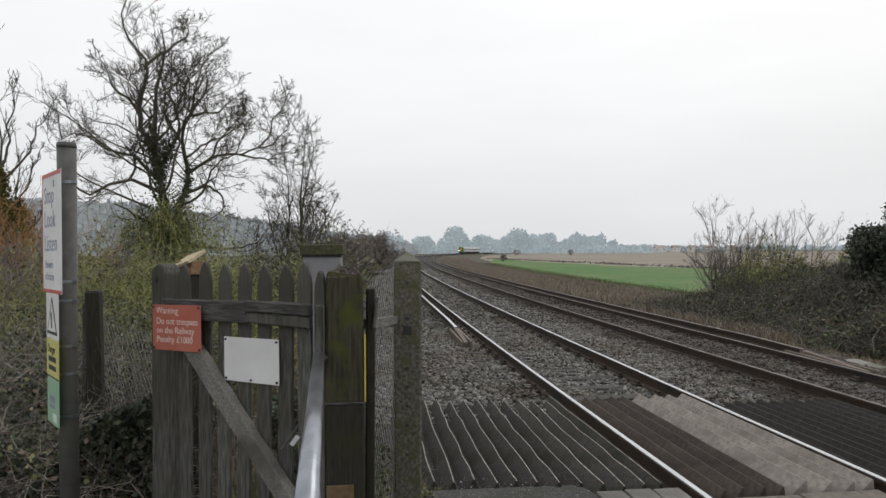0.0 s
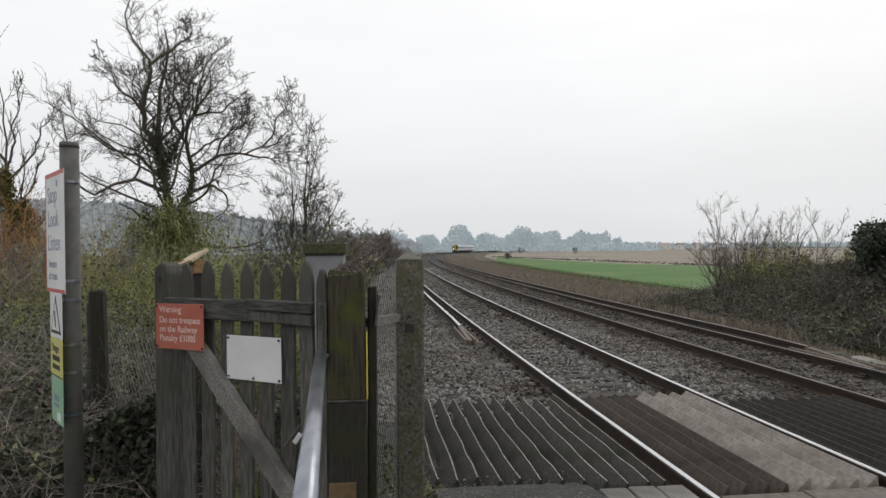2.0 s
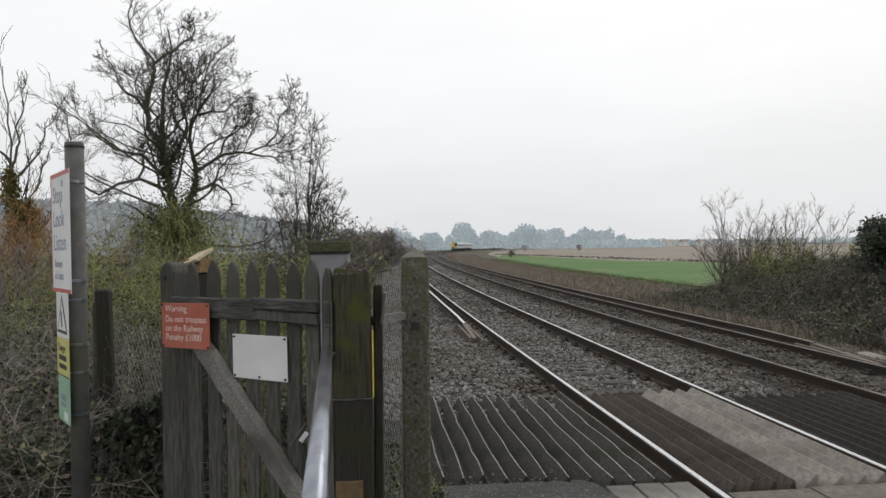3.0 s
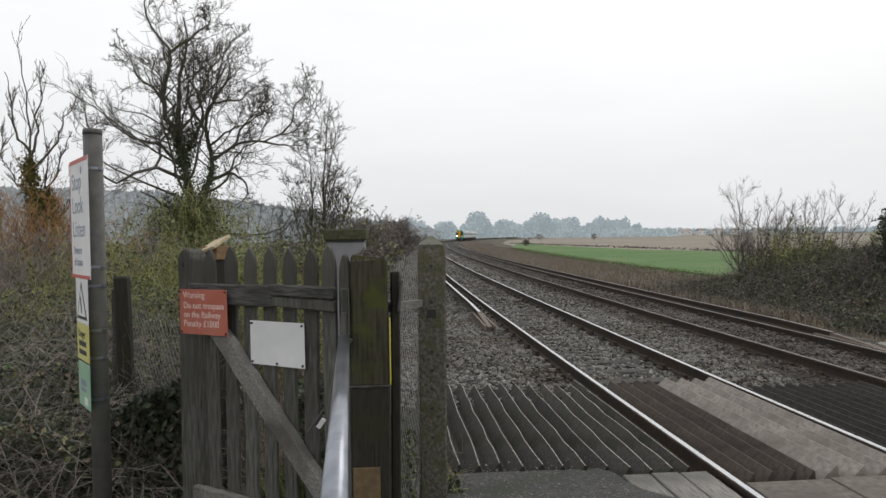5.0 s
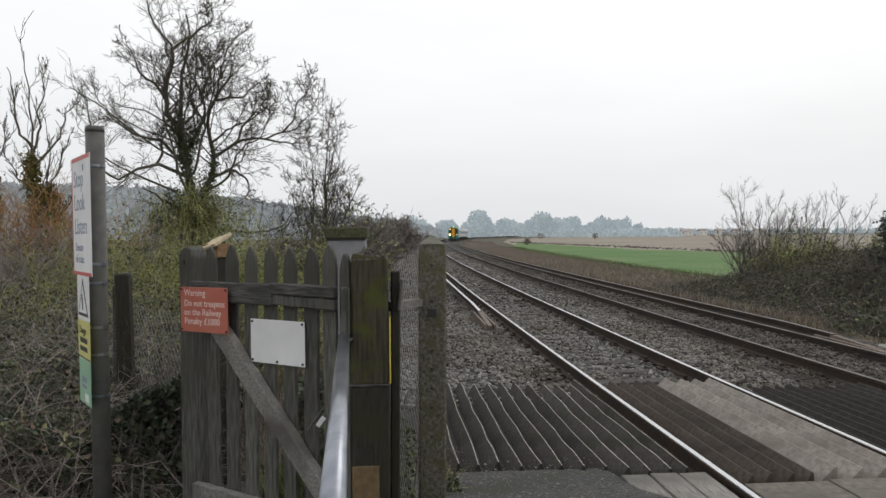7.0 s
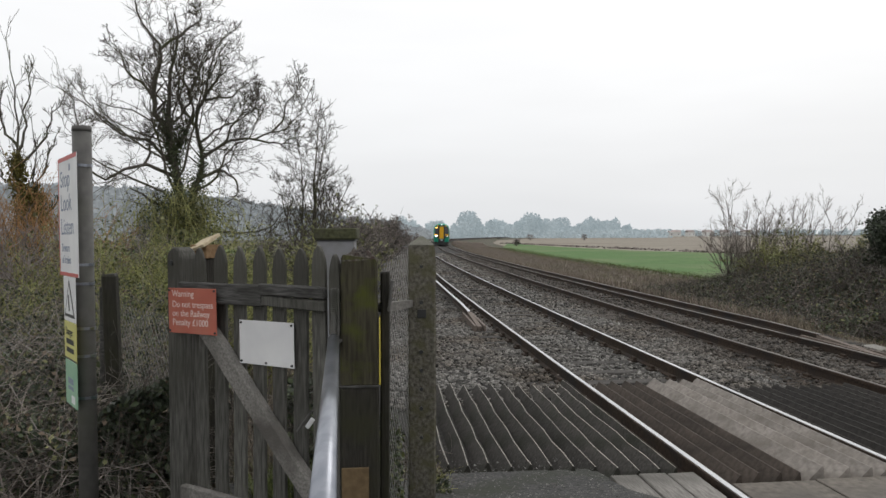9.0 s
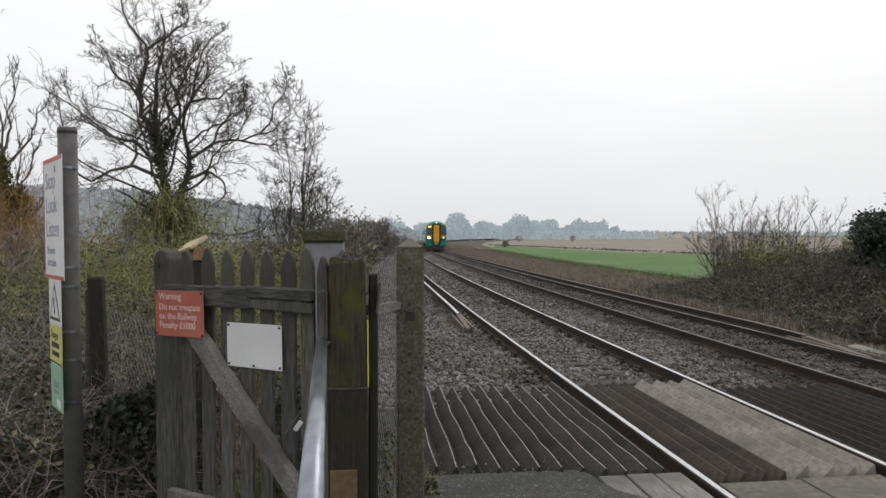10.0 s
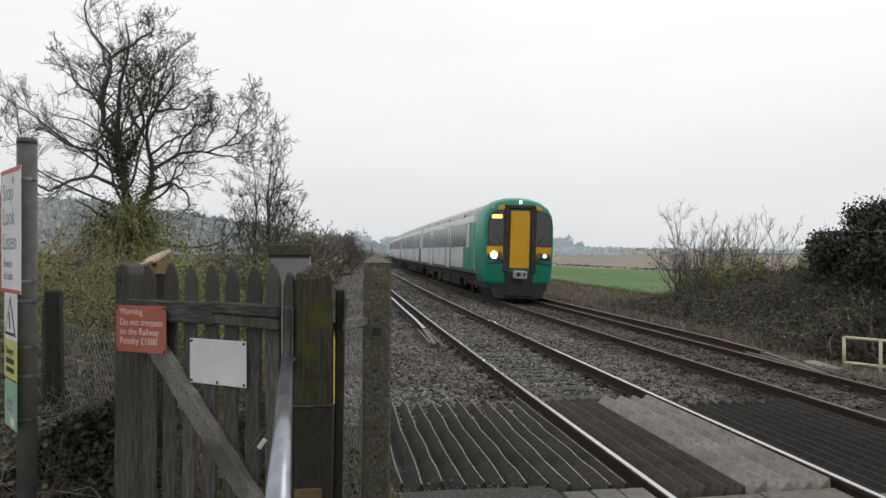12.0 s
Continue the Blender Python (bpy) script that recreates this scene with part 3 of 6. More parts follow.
def make_gate_post():
    thing = empty("gate_post", pose(-0.468, 3.235, 0, 0, 0, 6), "thick dark creosoted timber gate post with mossy weathered top", "post")
    bm = bmesh.new()
    add_box(bm, (0.178, 0.178, 0.60), (0, 0, 1.345), (0, 0, 0), 0.010)
    for v in bm.verts:
        if v.co.z > 1.62:
            v.co.z += random.uniform(-0.012, 0.016)
            v.co.x *= 0.94
            v.co.y *= 0.94
    part("post_shaft", bm, M_MOSSWOOD, thing)
    part("lower_shaft", box((0.180, 0.180, 0.98), (0, 0, 0.55), (0, 0, 0), 0.008, 0.002), M_POSTWOOD, thing)
    # rotted, weathered head
    bm = bmesh.new()
    bmesh.ops.create_grid(bm, x_segments=14, y_segments=14, size=0.5)
    for v in bm.verts:
        x, y = v.co.x, v.co.y
        e = max(abs(x), abs(y)) * 2
        v.co = Vector((x * 0.168, y * 0.168, 1.640 + 0.052 * (1 - e) + (0.030 * noise.noise((x * 9, y * 9, 3)) + 0.016 * noise.noise((x * 25, y * 25, 8))) * (1 - e ** 4) - 0.012 * e ** 6))
    part("rotted_head", bm, M_ROTWOOD, thing)
    part("side_board", box((0.045, 0.10, 1.42), (0.116, 0.05, 0.86), (0, 0.4, 0), 0.006, 0.003), M_POSTWOOD, thing)
    part("splice_ledge", box((0.186, 0.186, 0.012), (0, 0, 1.045), (0, 0, 0), 0.003), M_OLDWOOD, thing)
    part("plywood_plate", box((0.125, 0.014, 0.24), (-0.022, -0.099, 0.55), (0, 0, 0), 0.002), M_PLY, thing)
    part("side_notice", box((0.006, 0.15, 0.31), (0.094, -0.01, 1.205), (0, 0, 0), 0.001), M_YELLOW, thing, "yellow notice fixed to the side")
    part("latch_bracket", box((0.014, 0.05, 0.15), (0.146, -0.01, 1.46), (0, 7, 0), 0.004), M_POLE, thing)
    # spring that shuts the gate
    bm = bmesh.new()
    prev = None
    for i in range(121):
        a = i * 2 * math.pi / 10
        p = Vector((-0.115 + 0.013 * math.cos(a), -0.105 + 0.013 * math.sin(a), 1.505 - 0.115 * i / 120))
        if prev is not None:
            add_tube(bm, prev, p, 0.0032, None, 4, False)
        prev = p
    part("closing_spring", bm, M_POLE, thing)
    part("spring_rod", tube((-0.116, -0.105, 1.40), (-0.118, -0.105, 1.29), 0.012, None, 8), M_POLE, thing)
    part("strap_plate", box((0.010, 0.05, 0.22), (-0.096, -0.075, 1.39), (0, 0, 0), 0.003), M_POLE, thing)


make_gate_post()


def make_handrail():
    thing = empty("handrail", Matrix.Identity(4), "galvanised steel tube handrail leading to the gate", "handrail")
    a, b = Vector((-0.563, 3.06, 1.277)), Vector((-0.163, 0.72, 1.276))
    bm = bmesh.new()
    add_tube(bm, a, b, 0.0255, None, 24)
    shade(part("top_tube", bm, M_GALV, thing))
    bm = bmesh.new()
    bmesh.ops.create_uvsphere(bm, u_segments=20, v_segments=10, radius=0.0272, matrix=Matrix.Translation(a))
    shade(part("end_cap", bm, M_GALV, thing))
    bm = bmesh.new()
    bmesh.ops.create_uvsphere(bm, u_segments=20, v_segments=10, radius=0.0262, matrix=Matrix.Translation(b))
    add_tube(bm, b, (b.x, b.y, 0.15), 0.0255, None, 20)
    shade(part("upright", bm, M_GALV, thing))
    part("mounting_bracket", box((0.05, 0.10, 0.012), (-0.562, 3.11, 1.262), (0, 0, 0), 0.002), M_POLE, thing)
    return thing


make_handrail()


def make_lock_tag():
    thing = empty("metal_latch", GATE @ pose(0.062, 0.07, 0.868, 0, 50, 0), "metal latch plate on the gate, its bright glint painted white", "latch")
    # White sign paint stands in for the glint on this metal plate.
    part("latch_plate", box((0.062, 0.008, 0.022), (0, 0, 0), (-25, 0, 0), 0.002), M_WHITE, thing)
    part("latch_bar", tube((-0.06, 0, 0.03), (0.09, 0, 0.03), 0.006, None, 8), M_POLE, thing)


make_lock_tag()


def make_concrete_post():
    thing = empty("concrete_post", pose(-0.232, 4.26, 0, 0, 0.25, 5), "mossy weathered concrete fence post with bolt holes", "post")
    bm = bmesh.new()
    add_box(bm, (0.172, 0.172, 1.70), (0, 0, 0.84), (0, 0, 0), 0.012)
    bmesh.ops.subdivide_edges(bm, edges=[e for e in bm.edges if abs(e.verts[0].co.z - e.verts[1].co.z) > 1], cuts=16)
    for v in bm.verts:
        v.co += 0.006 * Vector((noise.noise(v.co * 9), noise.noise(v.co * 9 + Vector((5, 0, 0))), 0))
        if v.co.z > 1.66:
            v.co.x *= 0.93
            v.co.y *= 0.93
    part("post_shaft", bm, M_MOSSPOST, thing)
    bm = bmesh.new()
    bmesh.ops.create_cone(bm, cap_ends=True, segments=4, radius1=0.112, radius2=0.012, depth=0.055, matrix=pose(0, 0, 1.714, 0, 0, 45))
    part("weathered_top", bm, M_CONCRETE, thing)
    for z, r in ((1.555, 0.011), (1.335, 0.013), (1.03, 0.013), (0.915, 0.013), (0.80, 0.012), (0.68, 0.013), (0.50, 0.011)):
        part("bolt_hole", tube((-0.005, -0.0935, z), (-0.005, -0.080, z), r, None, 8), M_BLACK, thing)
    part("slot", box((0.055, 0.012, 0.052), (-0.002, -0.0875, 1.265), (0, 0, 0), 0.002), M_BLACK, thing)


make_concrete_post()


def chainlink(name, a, b, z0a, z1a, z0b, z1b, cell, thing):
    """Diagonal wire mesh between two posts."""
    a, b = Vector(a), Vector(b)
    w, h = (b - a).length, z1a - z0a
    bm = bmesh.new()

    def at(p, q):
        k = p / w
        return (*(a.lerp(b, k)).xy, (z0a + (z0b - z0a) * k) + q * ((z1a + (z1b - z1a) * k) - (z0a + (z0b - z0a) * k)) / h)

    n = int((w + h) / cell)
    for sgn in (1, -1):
        for i in range(1, n):
            c = i * cell
            p0, p1 = max(0, c - h), min(w, c)
            if p1 - p0 < 0.005:
                continue
            q0, q1 = c - p0, c - p1
            if sgn < 0:
                q0, q1 = h - q0, h - q1
            add_tube(bm, at(p0, q0), at(p1, q1), 0.0014, None, 3, False)
    part(name, bm, M_WIRE, thing)


def make_mesh_panel():
    thing = empty("mesh_fence", Matrix.Identity(4), "rusty chain-link mesh with a timber rail between the posts", "fence")
    chainlink("wire_mesh", (-0.37, 3.33, 0), (-0.30, 4.20, 0), 0.15, 1.60, 0.15, 1.66, 0.075, thing)
    a, b = Vector((-0.375, 3.30, 1.395)), Vector((-0.29, 4.22, 1.325))
    d = b - a
    bm = bmesh.new()
    bmesh.ops.create_cube(bm, size=1.0, matrix=Matrix.Translation((a + b) / 2) @ d.to_track_quat("Y", "Z").to_matrix().to_4x4() @ Matrix.Diagonal((0.04, d.length, 0.045, 1)))
    part("mid_rail", bm, M_DECK, thing)


make_mesh_panel()


def make_sign_pole():
    thing = empty("sign_pole", pose(-1.965, 3.565, 0.1, 0, -0.3, 0), "grey painted steel pole carrying railway safety signs", "sign pole")
    shade(part("pole_shaft", tube((0, 0, 0), (0, 0, 2.21), 0.047, None, 20), M_POLE, thing))
    shade(part("pole_cap", tube((0, 0, 2.20), (0, 0, 2.228), 0.0495, 0.046, 20), M_POLE, thing))
    face = pose(0, 0, 0, 0, 0, 131)
    def place(ob):
        ob.matrix_basis = face @ ob.matrix_basis
        return ob
    # in the frame of the plates +y is their front, x runs to the viewer's left
    def bars(host, rows_, material, y=0.0022):
        for x0, x1, z0, z1 in rows_:
            part("text_bar", box((x1 - x0, 0.001, z1 - z0), ((x0 + x1) / 2, y, (z0 + z1) / 2)), material, host)
    yoff = 0.072
    big = part("stop_look_listen_plate", box((0.43, 0.004, 0.627), (0, 0, 0), (0, 0, 0), 0.001), M_WHITE, thing, "white safety sign with red edge and large lettering")
    big.matrix_basis = face @ pose(0, yoff, 1.755)
    part("red_edge", box((0.43, 0.0012, 0.022), (0, 0.0025, 0.302)), M_REDLINE, big)
    part("red_edge", box((0.43, 0.0012, 0.018), (0, 0.0025, -0.304)), M_REDLINE, big)
    part("red_edge", box((0.012, 0.0012, 0.60), (0.208, 0.0025, 0)), M_REDLINE, big)
    for w, z in (("Stop", 0.155), ("Look", 0.030), ("Listen", -0.095)):
        write(big, "lettering", w, 0.165, 0.0025, z, 0.125, M_INK)
    write(big, "lettering", "Beware", 0.150, 0.0025, -0.185, 0.062, M_INK)
    write(big, "lettering", "of trains", 0.150, 0.0025, -0.248, 0.062, M_INK)
    part("badge", box((0.03, 0.001, 0.035), (-0.06, 0.0025, 0.25)), M_INK, big)
    low = part("hazard_plate", box((0.27, 0.004, 0.235), (0, 0, 0), (0, 0, 0), 0.001), M_WHITE, thing, "white plate with a yellow hazard triangle")
    low.matrix_basis = face @ pose(0.0, yoff, 1.322)
    def tri(w, z0, z1, y, m, name):
        bm = bmesh.new()
        f = bm.faces.new([bm.verts.new(p) for p in ((-w / 2, y, z0), (w / 2, y, z0), (0, y, z1))])
        for v in bmesh.ops.extrude_face_region(bm, geom=[f])["geom"]:
            if isinstance(v, bmesh.types.BMVert):
                v.co.y += 0.001
        bmesh.ops.recalc_face_normals(bm, faces=bm.faces)
        part(name, bm, m, low)
    tri(0.235, -0.095, 0.105, 0.0022, M_BLACK, "triangle_border")
    tri(0.180, -0.078, 0.072, 0.0034, M_WHITE, "triangle_field")
    part("flash_symbol", box((0.022, 0.0012, 0.085), (0.004, 0.005, -0.02), (0, 14, 0)), M_BLACK, low)
    yel = part("danger_plate", box((0.27, 0.004, 0.20), (0, 0, 0), (0, 0, 0), 0.001), M_PALEYEL, thing, "yellow danger plate with small lines below the heading")
    yel.matrix_basis = face @ pose(0.0, yoff, 1.102)
    write(yel, "lettering", "Danger", 0.105, 0.0025, 0.030, 0.058, M_BLACK)
    bars(yel, [(-0.08, 0.09, -0.018, 0.010), (-0.08, 0.09, -0.062, -0.036)], M_BLACK)
    part("border_line", box((0.27, 0.001, 0.006), (0, 0.0024, -0.095)), M_BLACK, yel)
    grn = part("green_plate", box((0.26, 0.004, 0.235), (0, 0, 0), (0, 0, 0), 0.001), M_GREEN, thing, "faded green notice with unreadable lines")
    grn.matrix_basis = face @ pose(-0.005, yoff, 0.880)
    bars(grn, [(-0.05, 0.07, -0.005, 0.028), (-0.05, 0.07, -0.035, -0.015)], M_INK)
    bars(grn, [(-0.08, 0.0, -0.10, -0.06)], M_WHITE)
    for z in (2.02, 1.50, 1.40, 1.165, 1.02, 0.80):
        bm = bmesh.new()
        add_tube(bm, (0, 0, z - 0.007), (0, 0, z + 0.007), 0.0495, None, 20)
        add_box(bm, (0.035, 0.016, 0.014), (0.045, -0.022, z))
        part("clip_band", bm, M_GALV, thing)


make_sign_pole()


def make_side_post():
    thing = empty("fence_post", pose(-2.56, 5.0, 0, 1, -1, 8), "old dark rotten timber fence post with mesh", "post")
    part("post_shaft", box((0.10, 0.11, 1.9), (0.02, 0, 0.52), (0, 0, 0), 0.012, 0.006), M_POSTWOOD, thing)
    part("split_stub", box((0.05, 0.07, 1.6), (-0.065, 0.02, 0.58), (0, 2, 0), 0.012, 0.010), M_OLDWOOD, thing)


make_side_post()


def make_side_mesh():
    thing = empty("mesh_fence", Matrix.Identity(4), "sagging chain-link mesh beside the old timber post", "fence")
    chainlink("wire_mesh", (-2.5, 5.0, 0), (-1.72, 4.1, 0), 0.35, 1.25, 0.35, 1.25, 0.08, thing)
    chainlink("wire_mesh", (-4.3, 4.9, 0), (-2.6, 5.0, 0), 0.30, 1.05, 0.35, 1.15, 0.10, thing)


make_side_mesh()


def make_cap_post():
    thing = empty("capped_post", pose(-1.705, 4.55, 0, 0, 0, -24), "timber post behind the gate with a sloping wooden cap, painted pale where lit", "post")
    part("post_shaft", box((0.13, 0.13, 1.50), (0, 0, 0.85), (0, 0, 0), 0.006), M_POSTWOOD, thing)
    part("sloping_cap", box((0.165, 0.19, 0.022), (0.005, -0.01, 1.70), (24, -16, 0), 0.003), M_CAPWOOD, thing)
    part("cap_wedge", box((0.14, 0.14, 0.09), (0.01, 0.01, 1.645), (0, 0, 0), 0.003), M_CAPSIDE, thing)


make_cap_post()


def make_cabinet():
    thing = empty("lineside_cabinet", pose(-1.235, 7.0, -0.2, 0, 0, 4), "grey metal lineside cabinet with a mossy green lid", "cabinet")
    part("cabinet_body", box((0.37, 0.34, 1.90), (0, 0, 0.95), (0, 0, 0), 0.01), M_CABINET, thing)
    part("lid", box((0.425, 0.40, 0.115), (0, 0, 1.965), (0, 0, 0), 0.012), M_MOSSLID, thing)
    part("lid_rim", box((0.39, 0.36, 0.02), (0, 0, 1.90), (0, 0, 0), 0.002), M_BLACK, thing)


make_cabinet()


def make_railing():
    thing = empty("railing", Matrix.Identity(4), "cream painted tube railing at the far side of the crossing", "railing")
    p = [Vector((8.28, 12.63, 0)), Vector((8.66, 12.15, 0)), Vector((9.20, 11.45, 0)), Vector((9.75, 10.75, 0))]
    for q in p:
        g = height(q.x, q.y)
        shade(part("upright", tube((q.x, q.y, g - 0.05), (q.x, q.y, 0.14), 0.030, None, 10), M_RAILING, thing))
    for z in (0.14, -0.34):
        bm = bmesh.new()
        for a, b in zip(p, p[1:]):
            add_tube(bm, (a.x, a.y, z), (b.x, b.y, z), 0.028, None, 10)
        shade(part("crossbar", bm, M_RAILING, thing))


make_railing()


def make_trough_lid():
    thing = empty("concrete_slab", Matrix.Translation(tr(10.8, 8.55, -0.22)) @ pose(0, 0, 0, 0, 0, heading(12)), "pale concrete slab lying beside the far track", "slab")
    part("slab_body", box((0.26, 0.75, 0.06), (0, 0, -0.03), (2, -3, 0), 0.012), M_CONCRETE, thing)


make_trough_lid()

# ---- the train: four cars on the far track ----
M_TGREEN = mat("train_green", (0.020, 0.25, 0.165), (0.030, 0.30, 0.20), 0.8, 0.35, 0.0, c3=(0.025, 0.21, 0.14), stain=1.5, rnd=0)
M_TWHITE = mat("train_pale_grey", (0.60, 0.61, 0.62), (0.70, 0.71, 0.72), 0.8, 0.35, 0.0, c3=(0.52, 0.52, 0.515), stain=1.2, rnd=0)
M_TROOF = mat("train_roof", (0.32, 0.34, 0.35), (0.40, 0.42, 0.43), 0.8, 0.45, 0.0, c3=(0.26, 0.27, 0.27), stain=1.5, rnd=0)
M_TYELLOW = mat("train_yellow", (0.62, 0.33, 0.012), (0.68, 0.37, 0.02), 0.6, 0.4, 0.0, rnd=0)
M_TDARK = mat("train_dark_grey", (0.035, 0.036, 0.04), (0.055, 0.056, 0.06), 0.5, 0.45, 0.0, rnd=0)
M_TBROWN = mat("gangway_rubber", (0.032, 0.026, 0.024), (0.055, 0.044, 0.04), 0.5, 0.6, 0.0, rnd=0)
M_TUNDER = mat("underframe_grime", (0.028, 0.024, 0.02), (0.055, 0.048, 0.04), 0.15, 0.9, 0.2, rnd=0.2)
M_TGLASS = plain("train_glass", (0.018, 0.02, 0.022), 0.06, 0.0, 0.0, 0.8)
# Grey base stands in for the sky reflected in the side windows.
M_TSIDE = plain("sky_grey_glass", (0.085, 0.087, 0.092), 0.18, 0.0, 0.0, 1.0)
M_LAMP = plain("headlight_glow", (1.0, 0.96, 0.9), 0.3, 0.0, 30.0)
M_LAMP2 = plain("marker_glow", (0.95, 0.98, 1.0), 0.3, 0.0, 2.5)
M_BLIND = plain("destination_glow", (1.0, 0.55, 0.12), 0.4, 0.0, 2.4)
M_CANTRAIL = mat("cantrail_white", (0.62, 0.63, 0.64), (0.70, 0.71, 0.72), 0.8, 0.4, 0.0, rnd=0)
M_TSKIRT = mat("skirt_grime", (0.022, 0.026, 0.024), (0.042, 0.046, 0.043), 0.4, 0.6, 0.05, rnd=0)
M_TCOUPLER = mat("coupler_steel", (0.30, 0.30, 0.30), (0.42, 0.42, 0.42), 0.1, 0.5, 0.1, rnd=0)
CAR = 20.2
SECTION = [(1.28, 0.92), (1.38, 1.05), (1.40, 1.35), (1.40, 2.15), (1.385, 2.75), (1.32, 3.14), (1.16, 3.42), (0.86, 3.62), (0.45, 3.73), (0.0, 3.76)]
RING = SECTION + [(-a, b) for a, b in SECTION[-2::-1]]


def loft(rings, close=True):
    n = len(rings[0])
    verts = [p for r in rings for p in r]
    faces = []
    for i in range(len(rings) - 1):
        for j in range(n):
            k = (j + 1) % n
            faces.append((i * n + j, i * n + k, (i + 1) * n + k, (i + 1) * n + j))
    if close:
        faces += [tuple(range(n))[::-1], tuple(range((len(rings) - 1) * n, len(rings) * n))]
    return verts, faces


def ring(y, kx=1.0, z_top=1.0, low=None):
    out = []
    for x, z in RING:
        zz = z if z < 2.2 else 2.2 + (z - 2.2) * z_top
        if low is not None:
            zz = low + (zz - 0.92) * (zz - low) / max(zz - 0.92, 1e-6) if zz > 0.92 else low
        out.append((x * kx, y, zz))
    return out


def cab_pane(sx, inset, y0, y1):
    """One half of the windscreen, rounded at the upper outer corner."""
    o = [(0.57 + inset, 1.98 + inset), (1.20 - inset, 2.00 + inset), (1.215 - inset, 2.75), (1.16 - inset, 3.06 - inset * 0.5), (1.04 - inset, 3.22 - inset), (0.86, 3.30 - inset), (0.57 + inset, 3.33 - inset)]
    bm = bmesh.new()
    f = bm.faces.new([bm.verts.new((sx * x, y0 - 0.02 * max(0, x - 0.75), z)) for x, z in o])
    for v in bmesh.ops.extrude_face_region(bm, geom=[f])["geom"]:
        if isinstance(v, bmesh.types.BMVert):
            v.co.y += y1 - y0
    bmesh.ops.recalc_face_normals(bm, faces=bm.faces)
    return bm


def make_car(index):
    lead = index == 0
    thing = empty("train_car", Matrix.Identity(4), "green and pale grey electric multiple unit driving car with lit headlights" if lead else "pale grey electric multiple unit passenger car", "train car", "train cars")
    # local +y is the way it runs, y = 0 is the front end, z = 0 the rail heads
    y1, y0 = (-1.5 if lead else -0.35), -CAR + 0.35
    v, f = loft([ring(y0), ring(y1)])
    body = raw("body_shell", v, f, M_TWHITE, thing)
    v, f = loft([[(x * 1.004, y, z + 0.006) for x, z in RING[5:-5]] for y in (y0, y1)], False)
    raw("roof", v, f, M_TROOF, thing)
    for sx in (-1, 1):
        # ribbon glazing in panes, broken by the doors
        doors = (-8.2, -14.6) if lead else (-5.4, -14.8)
        edges = [-3.3 if lead else -0.9, doors[0] + 0.72, doors[0] - 0.72, doors[1] + 0.72, doors[1] - 0.72, -CAR + 0.9]
        for a, b in zip(edges[::2], edges[1::2]):
            n = max(1, round((a - b) / 1.7))
            w = (a - b) / n
            for i in range(n):
                part("window", box((0.03, w - 0.04, 0.92), (sx * 1.392, a - (i + 0.5) * w, 2.44), (0, -sx * 1.2, 0), 0.01), M_TSIDE, thing)
        for yc in doors:
            d = part("door", box((0.03, 1.34, 2.02), (sx * 1.395, yc, 2.02), (0, 0, 0), 0.01), M_TWHITE, thing)
            for k in (-0.33, 0.33):
                part("door_pane", box((0.02, 0.46, 0.92), (sx * 1.405, yc + k, 2.44), (0, -sx * 1.2, 0), 0.008), M_TSIDE, d)
            for e in (-0.70, 0.70):
                part("door_seam", box((0.03, 0.16, 1.02), (sx * 1.399, yc + e, 1.50)), M_TDARK, d)
        part("cantrail_strip", box((0.012, y1 - y0 - 0.6, 0.27), (sx * 1.350, (y0 + y1) / 2, 3.065), (0, -sx * 10, 0)), M_CANTRAIL, thing)
        part("skirt_line", box((0.02, y1 - y0 - 0.1, 0.10), (sx * 1.385, (y0 + y1) / 2, 1.03)), M_TDARK, thing)
        for yv in range(4):
            part("roof_vent", box((0.03, 0.12, 0.16), (sx * 1.285, -4.5 - yv * 4.3, 3.26), (0, -sx * 24, 0)), M_TDARK, thing)
        if lead:
            part("green_panel", box((0.012, 2.4, 0.92), (sx * 1.402, -2.75, 1.50)), M_TGREEN, thing)
            part("green_band", box((0.012, 0.9, 0.94), (sx * 1.400, -2.0, 2.43), (0, -sx * 1.2, 0)), M_TGREEN, thing)
            part("cab_door_line", box((0.016, 0.06, 1.9), (sx * 1.403, -2.5, 2.0)), M_TDARK, thing)
        else:
            part("dark_panel", box((0.010, 1.1, 0.90), (sx * 1.401, y1 - 0.6, 1.52)), M_TDARK, thing)
    part("underframe", box((2.3, y1 - y0 - 0.4, 0.34), (0, (y0 + y1) / 2, 0.80)), M_TUNDER, thing)
    for yb in (-3.4, -CAR + 3.4):
        bogie = part("bogie", box((2.2, 3.3, 0.22), (0, yb, 0.52), (0, 0, 0), 0.03), M_TUNDER, thing)
        for dy in (-1.3, 1.3):
            for sx in (-1, 1):
                bm = bmesh.new()
                add_tube(bm, (sx * 0.69, yb + dy, 0.42), (sx * 0.82, yb + dy, 0.42), 0.42, None, 20)
                part("wheel", bm, M_TUNDER, bogie)
                part("axle_box", box((0.16, 0.34, 0.30), (sx * 1.08, yb + dy, 0.46), (0, 0, 0), 0.03), M_TUNDER, bogie)
        for sx in (-1, 1):
            part("air_spring", tube((sx * 0.95, yb, 0.60), (sx * 0.95, yb, 0.92), 0.26, None, 14), M_TUNDER, bogie)
    for yb, ln in ((-7.6, 2.4), (-10.6, 2.6), (-13.2, 1.5)):
        part("equipment_case", box((2.2, ln, 0.52), (0, yb, 0.52), (0, 0, 0), 0.03), M_TUNDER, thing)
    part("gangway", box((1.3, 0.75, 2.4), (0, y0 - 0.2, 2.1), (0, 0, 0), 0.03), M_TDARK, thing)
